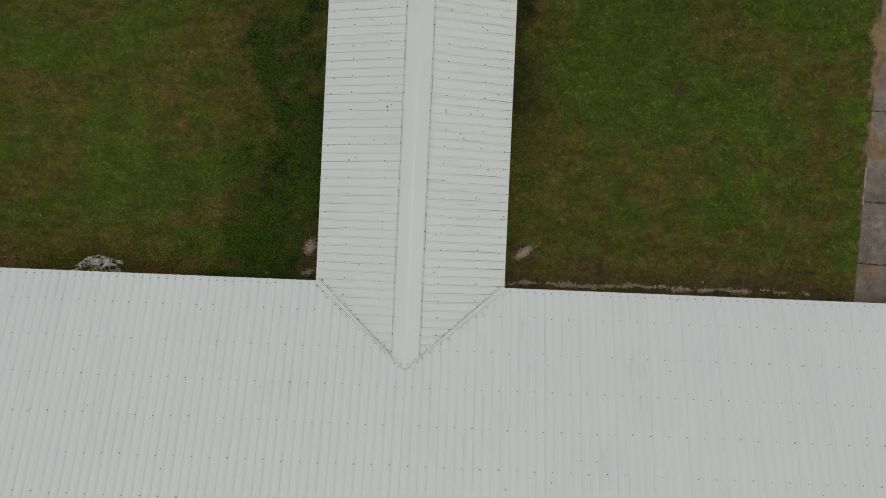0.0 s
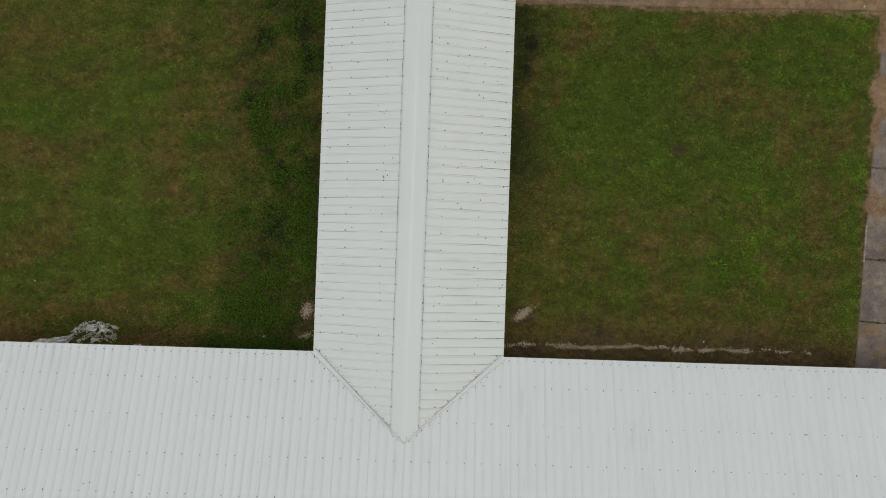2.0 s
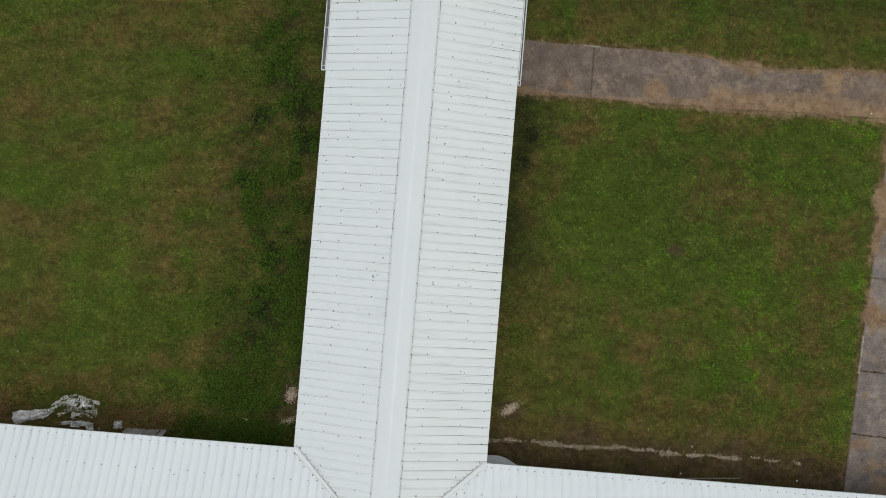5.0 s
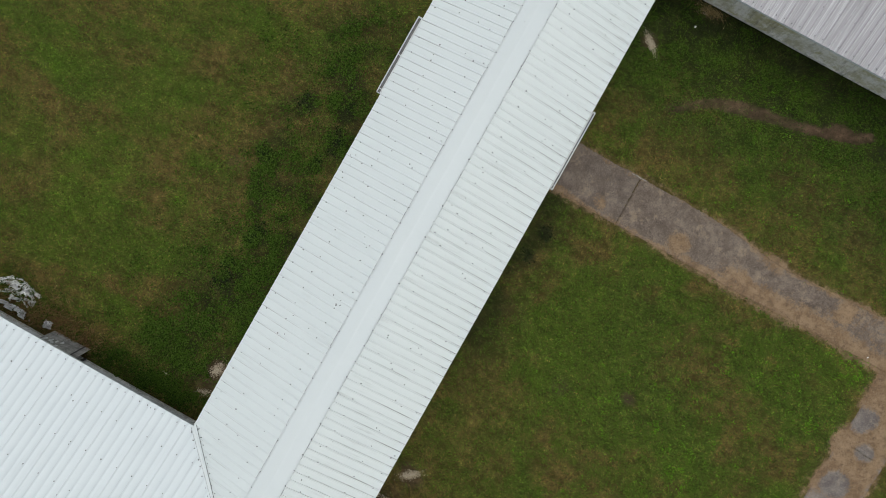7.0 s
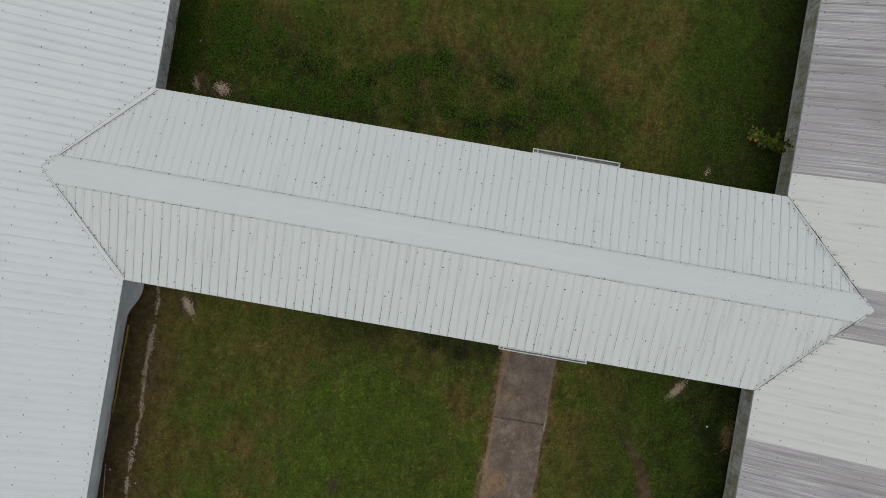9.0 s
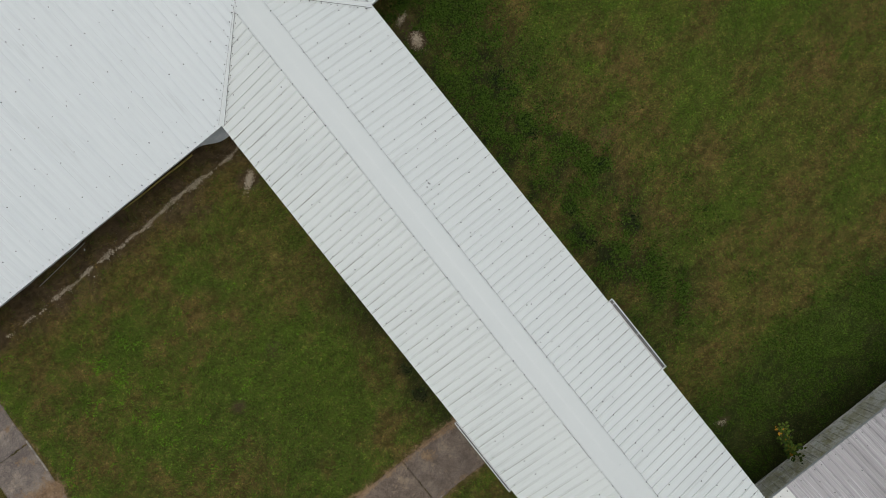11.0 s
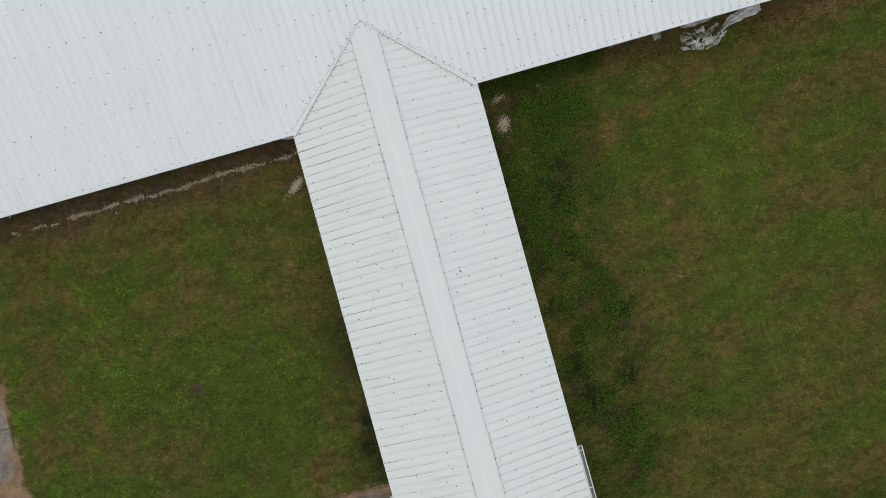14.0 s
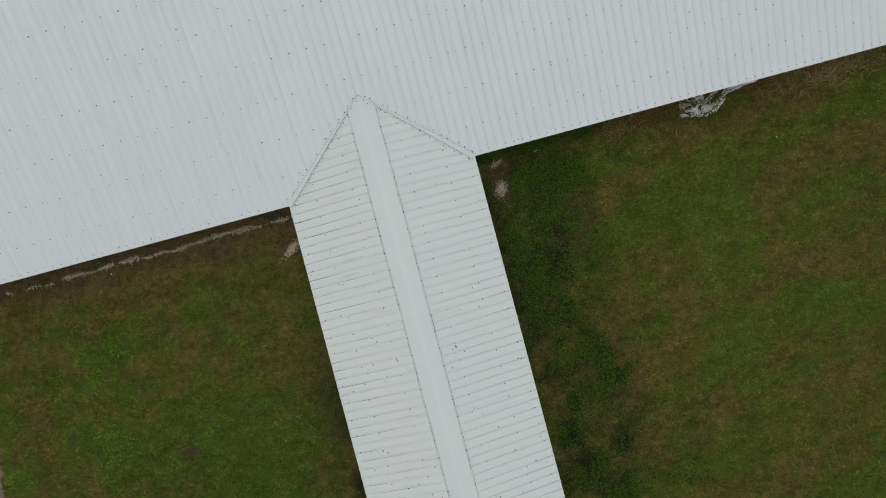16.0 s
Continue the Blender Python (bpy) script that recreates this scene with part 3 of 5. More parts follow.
    bare = np.maximum(bare, 0.74 * east * (1 - step(y + 1.6 * (mid - 0.5), -0.1, 1.0)) * (0.45 + 0.55 * step(fbm(x, y, 2.6, 5), 0.36, 0.56)))
    # more north house shade painted over the dark green growth
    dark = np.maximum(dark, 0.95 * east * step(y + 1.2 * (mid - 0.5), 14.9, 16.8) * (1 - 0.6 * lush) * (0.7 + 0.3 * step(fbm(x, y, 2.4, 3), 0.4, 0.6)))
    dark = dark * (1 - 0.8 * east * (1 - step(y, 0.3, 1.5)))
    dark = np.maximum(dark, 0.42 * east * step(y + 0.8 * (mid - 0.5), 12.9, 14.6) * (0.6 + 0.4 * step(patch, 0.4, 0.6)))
    # the same painted shade, on both sides of the link
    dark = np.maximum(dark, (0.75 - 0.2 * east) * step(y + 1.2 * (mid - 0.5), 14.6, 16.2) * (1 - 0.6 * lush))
    for cx, cy, rx, ry in GAP_SPOTS:
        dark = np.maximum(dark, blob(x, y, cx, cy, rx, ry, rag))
    return dry, np.clip(lush, 0, 1), dark, np.clip(bare, 0, 1)


def ground_height(x, y):
    h = 0.05 * (fbm(x, y, 0.5, 2) - 0.5) + 0.03 * (fbm(x, y, 2.2, 4) - 0.5)
    h = h - 0.05 * (1 - step(near_line(x, y, GULLY), 0.06, 0.28))
    yy, xx = y + 0.0105 * x, x - 0.063 * y
    on_slab = np.maximum((step(x, 1.8, 2.3) * step(yy, 10.7, 11.05) * (1 - step(yy, 12.6, 12.95))), step(xx, 13.75, 14.15) * (1 - step(xx, 15.5, 16.0)) * (1 - step(yy, 12.6, 12.95)))
    return h * (1 - on_slab) - 0.03 * on_slab


# ---- ground: one sheet out to the horizon ----
near_x = np.arange(-19, 19.01, 0.13)
near_y = np.arange(-2.6, 20.01, 0.13)
far = np.array([30, 50, 90, 170, 330, 700, 1500.0])
gx = np.concatenate([-far[::-1], near_x, far])
gy = np.concatenate([-far[::-1], near_y, far])
X, Y = np.meshgrid(gx, gy, indexing="ij")
inside = (np.abs(X) < 20) & (Y > -3) & (Y < 21)
Z = np.where(inside, ground_height(X, Y), -0.02)
idx = np.arange(X.size).reshape(X.shape)
quads = np.stack([idx[:-1, :-1], idx[1:, :-1], idx[1:, 1:], idx[:-1, 1:]], -1).reshape(-1, 4)
ground_mesh = big_mesh("ground", np.stack([X, Y, Z], -1).reshape(-1, 3), quads, MAT_GROUND)
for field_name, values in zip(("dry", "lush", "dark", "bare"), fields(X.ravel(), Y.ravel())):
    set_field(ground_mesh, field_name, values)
set_field(ground_mesh, "sand", np.where(inside.ravel(), sand_field(X.ravel(), Y.ravel()), 0.0))
ground_mesh.polygons.foreach_set("use_smooth", np.ones(len(ground_mesh.polygons), dtype=bool))
tagged(new("ground", ground_mesh), "patchy green and brown lawn with bare muddy spots", "ground", kind="structure")

# ---- concrete walks and sand ----
SLAB_Z = 0.012


def slab_mesh(name, x0, y0, x1, y1, seed, at, turn, material=MAT_CONCRETE):
    """A worn slab with a slightly ragged outline; 'at' and 'turn' place its walk."""
    rs = np.random.RandomState(seed)
    us, vs = np.linspace(x0, x1, max(3, int((x1 - x0) / 0.05))), np.linspace(y0, y1, max(3, int((y1 - y0) / 0.05)))
    A, B = np.meshgrid(us, vs, indexing="ij")
    w = 0.05 * (fbm(A + seed, B, 2.0, seed) - 0.5) + rs.uniform(-0.012, 0.012, A.shape)
    A[0] += w[0]
    A[-1] += w[-1]
    B[:, 0] += 1.6 * w[:, 0]
    B[:, -1] += 1.6 * w[:, -1]
    if material is MAT_CONCRETE:
        lo, hi = walk_sides(A)
        B = lo - 10.98 + B * (hi - lo) / 1.63
    C = SLAB_Z + 0.004 * (fbm(A, B, 1.5, seed) - 0.5)
    edge = np.zeros(A.shape, dtype=bool)
    edge[0], edge[-1], edge[:, 0], edge[:, -1] = True, True, True, True
    C = np.where(edge, SLAB_Z - 0.008, C)
    nu, nv = A.shape
    ids = np.arange(A.size).reshape(A.shape)
    quads = np.stack([ids[:-1, :-1], ids[1:, :-1], ids[1:, 1:], ids[:-1, 1:]], -1).reshape(-1, 4)
    ring = np.concatenate([ids[:, 0], ids[-1, 1:], ids[-2::-1, -1], ids[0, -2:0:-1]])
    top = np.stack([A, B, C], -1).reshape(-1, 3)
    foot = top[ring].copy()
    foot[:, 2] = -0.1
    k = np.arange(len(ring))
    nxt = (k + 1) % len(ring)
    sides = np.stack([ring[k], A.size + k, A.size + nxt, ring[nxt]], -1)
    verts = np.concatenate([top, foot])
    me = big_mesh(name, verts, np.concatenate([quads, sides]), material)
    ca, sa = math.cos(radians(turn)), math.sin(radians(turn))
    set_field(me, "sand", sand_field(at[0] + verts[:, 0] * ca - verts[:, 1] * sa, at[1] + verts[:, 0] * sa + verts[:, 1] * ca))
    return me


walk_n = thing("walkway_north", "stained grey concrete walk partly covered by sand", "path", kind="structure")
for i, (a, b) in enumerate(((2.2, 5.282), (5.294, 20.2))):
    child("slab", slab_mesh("slab", a, 0.0, b, 1.66, 30 + i, (0, 10.96), -0.6), walk_n)
walk_n.location, walk_n.rotation_euler = (0, 10.96, 0), (0, 0, radians(-0.6))
walk_e = thing("walkway_east", "grey concrete walk with pale edges and drifted sand", "path", kind="structure")
for i, (a, b) in enumerate(((-2.2, 1.03), (1.05, 3.0), (3.02, 5.9), (5.92, 8.4), (8.42, 10.70))):
    child("slab", slab_mesh("slab", 0.02, a, 1.55, b, 40 + i, (14.0, 0), -3.6, MAT_CONCRETE_PALE), walk_e)
edge_mesh = box_mesh("kerb", -0.01, 2.9, -0.1, 0.045, 4.1, 0.014, MAT_KERB, 0.008)
walk_e.location, walk_e.rotation_euler = (14.0, 0, -0.004), (0, 0, radians(-3.6))
child("kerb", edge_mesh, walk_e, label="pale worn concrete edge")
child("kerb", box_mesh("kerb", 4.95, 1.60, -0.1, 5.50, 1.665, 0.018, MAT_KERB, 0.02), walk_n, label="pale broken concrete edge")


def repair_patch(cx, cy, rx, ry, seed):
    """A thin uneven skin of dark repair mortar on the walk."""
    rnd = random.Random(seed)
    n, verts, faces = 40, [(cx, cy, SLAB_Z + 0.012)], []
    for f, z in ((0.5, 0.012), (0.9, 0.010), (1.0, -0.004)):
        for i in range(n):
            a = 2 * math.pi * i / n
            w = f * (1 + 0.30 * noise.noise(Vector((math.cos(a) * 1.6, math.sin(a) * 1.6, seed))) + 0.05 * rnd.uniform(-1, 1))
            verts.append((cx + rx * w * math.cos(a), cy + ry * w * math.sin(a), SLAB_Z + z))
    for i in range(n):
        j = (i + 1) % n
        faces += [(0, 1 + i, 1 + j), (1 + i, 1 + n + i, 1 + n + j, 1 + j), (1 + n + i, 1 + 2 * n + i, 1 + 2 * n + j, 1 + n + j)]
    return mesh_from("repair_patch", verts, faces, MAT_MORTAR)


child("repair_patch", repair_patch(11.4, 11.95, 0.36, 0.33, 3), walk_n, walk_n.matrix_world.inverted(), "dark rough repair mortar")


def sand_sheet(x0, y0, x1, y1, deep):
    """Loose sand, lying proud only where it has drifted thickest."""
    sx, sy = np.arange(x0, x1 + 0.001, 0.05), np.arange(y0, y1 + 0.001, 0.05)
    A, B = np.meshgrid(sx, sy, indexing="ij")
    C = SLAB_Z + 0.16 * (sand_field(A, B) - deep) + 0.05 * (fbm(A, B, 3.5, 3, 4) - 0.5)
    C = np.clip(C, -0.09, SLAB_Z + 0.012)
    ids = np.arange(A.size).reshape(A.shape)
    q = np.stack([ids[:-1, :-1], ids[1:, :-1], ids[1:, 1:], ids[:-1, 1:]], -1).reshape(-1, 4)
    return big_mesh("sand", np.stack([A, B, C], -1).reshape(-1, 3), q, MAT_SAND)


tagged(new("sand", sand_sheet(3.0, 10.9, 16.4, 12.7, 0.86)), "orange brown sand drifted over the concrete walk", "sand", kind="stuff")
tagged(new("sand", sand_sheet(13.9, 3.0, 16.4, 10.86, 0.86)), "orange brown sand and soil on the east walk", "sand", kind="stuff")


# ---- long houses ----
def valley_line(sx, eave, apex):
    return Vector((sx * LINK_X, eave, EAVE_Z)), Vector((0.0, apex, LINK_RIDGE))


def spans_of(edges):
    """Sheets between the given seams: (x, width, index of the stretch)."""
    out = []
    for i, (a, b) in enumerate(zip(edges, edges[1:])):
        n = max(1, round((b - a) / SHEET))
        out += [(a + (b - a) * j / n, (b - a) / n, i) for j in range(n)]
    return out


def long_house(name, label, eave, ridge, wall, wall_mat, seams, sheet_mats, far_mat):
    """A long low house; eave, ridge, wall: y of its link side. Ribs run down the slope."""
    house = thing(name, label, "building")
    s = 1 if ridge > eave else -1
    run = abs(ridge - eave)
    ridge_z = EAVE_Z + SLOPE * run
    length = math.hypot(run, SLOPE * run)
    tilt = math.degrees(math.atan(SLOPE))
    meshes = {}
    roof = child("roof", box_mesh("roof", -HALF_LEN + 0.1, -0.06, 0, HALF_LEN - 0.1, 0.06, 0.1, MAT_DARK_WOOD), house, Matrix.Translation((0, ridge, ridge_z - 0.25)), "white ribbed metal roof")
    inv = Matrix.Translation((0, -ridge, -(ridge_z - 0.25)))
    count = int(2 * HALF_LEN / SHEET)
    for x, wide, stretch in spans_of(seams):
        for side in (s, -s):
            mat = sheet_mats[stretch] if side == s else far_mat
            key = (mat.name, round(wide, 4))
            if key not in meshes:
                if mat is MAT_ROOF_S:
                    meshes[key] = rib_sheet("roof_sheet", length, mat, 4, 0.020, 0.003, 0.030, 0.060, 0, wide / 4, True)
                else:
                    meshes[key] = rib_sheet("roof_sheet", length, mat, 4, 0.005 if mat is MAT_ROOF_NEW else 0.019, 0.003, 0.012, 0.030, 0, wide / 4, mat is MAT_ROOF_NEW)
            # the sheet's y runs from the ridge down to the eave
            up = ridge_z + (0.012 if mat is MAT_ROOF_NEW else random.uniform(0, 0.004))
            m = pose(x + wide, ridge, up, -tilt, 0, 180) if side == 1 else pose(x, ridge, up, -tilt, 0, 0)
            child("roof_sheet", meshes[key], roof, inv @ m)
    cap_v = [(-HALF_LEN, -0.3, -0.085), (-HALF_LEN, 0, 0.03), (-HALF_LEN, 0.3, -0.085)]
    cap_v += [(-a, b, c) for a, b, c in cap_v]
    cap_v += [(a, b, c - 0.006) for a, b, c in cap_v]
    cap = mesh_from("ridge_cap", cap_v, [(0, 3, 4, 1), (1, 4, 5, 2), (6, 7, 10, 9), (7, 8, 11, 10), (0, 1, 7, 6), (1, 2, 8, 7), (3, 9, 10, 4), (4, 10, 11, 5), (0, 6, 9, 3), (2, 5, 11, 8)], MAT_CAP)
    child("ridge_cap", cap, house, Matrix.Translation((0, ridge, ridge_z + 0.02)))
    # screws on the link side
    places = []
    rows = [0.11] + [0.80 + 0.985 * i for i in range(8)]
    for j, d in enumerate(rows):
        every = 1 if j == 0 else 2
        for i in range(0, count * 4, every):
            px = -HALF_LEN + (i + (0 if j == 0 else (j % 2))) * PITCH + 0.023
            if abs(px) > 19 or d > run:
                continue
            if random.random() < 0.04:
                continue
            py = eave + s * (d + random.uniform(-0.02, 0.02))
            pz = EAVE_Z + SLOPE * d + 0.021
            inner = LINK_X - abs(px)
            if inner > 0 and d < inner * (abs(N_APEX - N_EAVE) / LINK_X) + 0.05:
                continue
            places.append((px, py, pz))
    for _ in range(60):
        px, d = random.uniform(-17, 17), random.uniform(0.1, run - 0.3)
        if abs(px) > LINK_X + 0.1:
            places.append((px, eave + s * d, EAVE_Z + SLOPE * d + 0.004))
    child("screws", screw_set("screws", places, (0, s * SLOPE), MAT_SCREW_PALE, 0.0165), house, kind="stuff")
    # walls
    sheet_h = EAVE_Z + SLOPE * abs(wall - eave) - 0.06
    wm = rib_sheet("wall_sheet", sheet_h, wall_mat)
    back = 2 * ridge - wall
    core = child("wall", box_mesh("wall", -HALF_LEN + 0.4, min(wall, back) + 0.05, 0.0, HALF_LEN - 0.4, max(wall, back) - 0.05, sheet_h - 0.1, MAT_CONCRETE_BASE), house)
    for i in range(int(2 * (HALF_LEN - 0.4) / SHEET)):
        x = -HALF_LEN + 0.4 + i * SHEET
        if abs(x + SHEET / 2) < 2.0:
            continue
        if s == -1:
            m = pose(x, wall + 0.0, sheet_h, -90, 0, 0)
        else:
            m = pose(x + SHEET, wall + 0.0, sheet_h, -90, 0, 180)
        child("wall_sheet", wm, core, m)
    y0, y1 = sorted((wall - s * 0.045, wall + s * 0.1))
    for a, b in ((-HALF_LEN + 0.4, -2.35), (2.35, HALF_LEN - 0.4)):
        child("plinth", box_mesh("plinth", a, y0, -0.15, b, y1, 0.05, MAT_CONCRETE_BASE, 0.008), house)
    y0, y1 = sorted((eave + s * 0.02, eave + s * 0.05))
    for a, b in ((-HALF_LEN, -LINK_X + 0.1), (LINK_X - 0.1, HALF_LEN)):
        child("fascia", box_mesh("fascia", a, y0, EAVE_Z - 0.13, b, y1, EAVE_Z - 0.006, MAT_WHITE_TRIM, 0.004), house)
    return house


south_house = long_house("long_house", "long low farm house with a white ribbed metal roof", S_EAVE, S_RIDGE, S_WALL, MAT_WALL_S, (-HALF_LEN, HALF_LEN), (MAT_ROOF_S,), MAT_ROOF_S)
north_house = long_house("long_house", "long farm house with old grey metal roof patched in white", N_EAVE, N_RIDGE, N_WALL, MAT_WALL_N,
                         (-HALF_LEN, -3.2, -0.37, 1.03, 4.18, HALF_LEN), (MAT_ROOF_OLD, MAT_ROOF_NEW, MAT_ROOF_OLD, MAT_ROOF_NEW, MAT_ROOF_OLD), MAT_ROOF_OLD)

for turned, about, swing in ((south_house, S_EAVE, -0.22), (north_house, N_EAVE, -0.32)):
    turned.matrix_world = Matrix.Translation((0, about, 0)) @ pose(0, 0, 0, 0, 0, swing) @ Matrix.Translation((0, -about, 0))

# ---- link building ----
link_house = thing("link_building", "narrow link building with a white ribbed metal gable roof", "building")
Y0, Y1 = S_APEX - 0.25, N_APEX + 0.25
L_LEN = math.hypot(LINK_X, LINK_X * LINK_SLOPE)
L_TILT = math.degrees(math.atan(LINK_SLOPE))
link_roof = child("roof", box_mesh("roof", -0.05, Y0 + 0.3, LINK_RIDGE - 0.25, 0.05, Y1 - 0.3, LINK_RIDGE - 0.1, MAT_DARK_WOOD), link_house)
RIB0 = 0.0
west_sheet = rib_sheet("roof_sheet", L_LEN, MAT_ROOF_W, 4, 0.016, 0.003, 0.009, 0.034, 0, PITCH, False)
east_sheet = rib_sheet("roof_sheet", L_LEN, MAT_ROOF_E, 4, 0.016, 0.003, 0.009, 0.034, 0, PITCH, False)
first = RIB0 - SHEET * 3
for i in range(int((Y1 - first) / SHEET) + 1):
    y = first + i * SHEET
    if y + SHEET < Y0:
        continue
    lift = random.uniform(0, 0.002)
    child("roof_sheet", west_sheet, link_roof, Matrix.Translation((0, y, LINK_RIDGE + lift)) @ Matrix(((0, -math.cos(radians(L_TILT)), -math.sin(radians(L_TILT)), 0), (1, 0, 0, 0), (0, -math.sin(radians(L_TILT)), math.cos(radians(L_TILT)), 0), (0, 0, 0, 1))))
    child("roof_sheet", east_sheet, link_roof, Matrix.Translation((0, y + SHEET, LINK_RIDGE + lift)) @ Matrix(((0, math.cos(radians(L_TILT)), math.sin(radians(L_TILT)), 0), (-1, 0, 0, 0), (0, -math.sin(radians(L_TILT)), math.cos(radians(L_TILT)), 0), (0, 0, 0, 1))))

# ridge cap in lapped lengths
CAP_W = 0.40
LINK_TURN = -0.5
link_house.rotation_euler = (0, 0, radians(LINK_TURN))
cap_cuts = [S_APEX + 0.02, 2.14, 6.74, 11.1, 15.7, N_APEX - 0.02]
for i, (a, b) in enumerate(zip(cap_cuts, cap_cuts[1:])):
    up = 0.030 + 0.003 * (i % 2)
    half = [(-CAP_W, -CAP_W * LINK_SLOPE - 0.012), (-CAP_W + 0.006, -CAP_W * LINK_SLOPE)]
    half += [(-w, -w * LINK_SLOPE - 0.007 * math.exp(-w / 0.12)) for w in (0.32, 0.24, 0.17, 0.11, 0.06, 0.025)]
    prof = half + [(0.0, -0.0085)] + [(-px, pz) for px, pz in half[::-1]]
    verts, n = [], len(prof)
    steps = max(2, int((b - a) / 0.4))
    for j in range(steps + 1):
        y = a + (b + 0.05 - a) * j / steps
        w = 0.004 * math.sin(y * 3.1 + i)
        verts += [(px + w, y, LINK_RIDGE + pz + up) for px, pz in prof]
    faces = [(j * n + k, j * n + k + 1, (j + 1) * n + k + 1, (j + 1) * n + k) for j in range(steps) for k in range(n - 1)]
    cap_mesh = mesh_from("ridge_cap", verts, faces, MAT_CAP)
    for f in cap_mesh.polygons:
        f.use_smooth = f.index % (n - 1) not in (0, n - 2)
    child("ridge_cap", cap_mesh, link_house)

# dark blocks standing in for the shaded gaps between the ribs along the edges of the cap
for sx in (-1, 1):
    gap_v, gap_f = [], []
    y = S_APEX + 1.15
    while y < N_APEX - 1.2:
        run = random.uniform(0.10, 0.22)
        out = CAP_W + random.choice((0.0, 0.001, 0.003, 0.007))
        z = LINK_RIDGE - CAP_W * LINK_SLOPE
        b = len(gap_v)
        for px in (CAP_W - 0.03, out):
            for py in (y, y + run):
                for pz in (z + 0.0, z + 0.019):
                    gap_v.append((sx * px, py + random.uniform(-0.01, 0.01), pz))
        gap_f += [(b, b + 1, b + 3, b + 2), (b + 4, b + 6, b + 7, b + 5), (b, b + 4, b + 5, b + 1), (b + 2, b + 3, b + 7, b + 6), (b + 1, b + 5, b + 7, b + 3), (b, b + 2, b + 6, b + 4)]
        y += run + random.choice((0.01, 0.015, 0.03, 0.09))
    child("shade_strip", mesh_from("shade_strip", gap_v, gap_f, MAT_GAP_SHADE), link_house, label="dark strip for the shaded gaps under the ridge cap edge", kind="stuff")

# screws
places_w, places_e, places_c = [], [], []
for i in range(-12, 90):
    y = RIB0 + 2 * i * PITCH + 0.02
    if not (S_APEX + 0.05 < y < N_APEX - 0.05):
        continue
    reach = LINK_X
    if y < S_EAVE:
        reach = LINK_X * (y - S_APEX) / (S_EAVE - S_APEX)
    if y > N_EAVE:
        reach = LINK_X * (N_APEX - y) / (N_APEX - N_EAVE)
    for d, off in ((0.83, 0.0), (1.87, 0.02), (2.52, -0.03)):
        for sx, bag in ((-1, places_w), (1, places_e)):
            if d < reach - 0.12 and random.random() > 0.05:
                px = d + random.uniform(-0.02, 0.02)
                bag.append((sx * px, y + off + random.uniform(-0.02, 0.02), LINK_RIDGE - px * LINK_SLOPE + 0.02))
    for sx in (-1, 1):
        if CAP_W < reach:
            places_c.append((sx * (CAP_W - 0.015), y, LINK_RIDGE - CAP_W * LINK_SLOPE + 0.03))
for _ in range(90):
    px, y = random.uniform(0.5, 2.6), random.uniform(0.2, 17.3)
    random.choice((places_w, places_e)).append((px, y, LINK_RIDGE - px * LINK_SLOPE + 0.004))
places_w = [(-abs(p[0]), p[1], p[2]) for p in places_w]
places_e = [(abs(p[0]), p[1], p[2]) for p in places_e]
child("screws", screw_set("screws", places_w, (LINK_SLOPE, 0), MAT_SCREW), link_house, kind="stuff")
child("screws", screw_set("screws", places_e, (-LINK_SLOPE, 0), MAT_SCREW), link_house, kind="stuff")
child("screws", screw_set("screws", places_c, (0, 0), MAT_SCREW, 0.019), link_house, kind="stuff")


def ribbon(name, path, side, width, lift, thick, material, taper=None):
    """A flat strip along a line; side: unit vector across it; taper: its width point by point."""
    verts = []
    for p, f in zip(path, taper or [1.0] * len(path)):
        for k in (0, 1):
            for dz in (0, -thick):
                q = p + side * (width * f * k) + Vector((0, 0, lift + dz))
                verts.append(tuple(q))
    faces = []
    for i in range(len(path) - 1):
        b = 4 * i
        faces += [(b, b + 2, b + 6, b + 4), (b + 1, b + 5, b + 7, b + 3), (b, b + 4, b + 5, b + 1), (b + 2, b + 3, b + 7, b + 6)]
    e = 4 * (len(path) - 1)
    faces += [(0, 1, 3, 2), (e, e + 2, e + 3, e + 1)]
    return mesh_from(name, verts, faces, material)


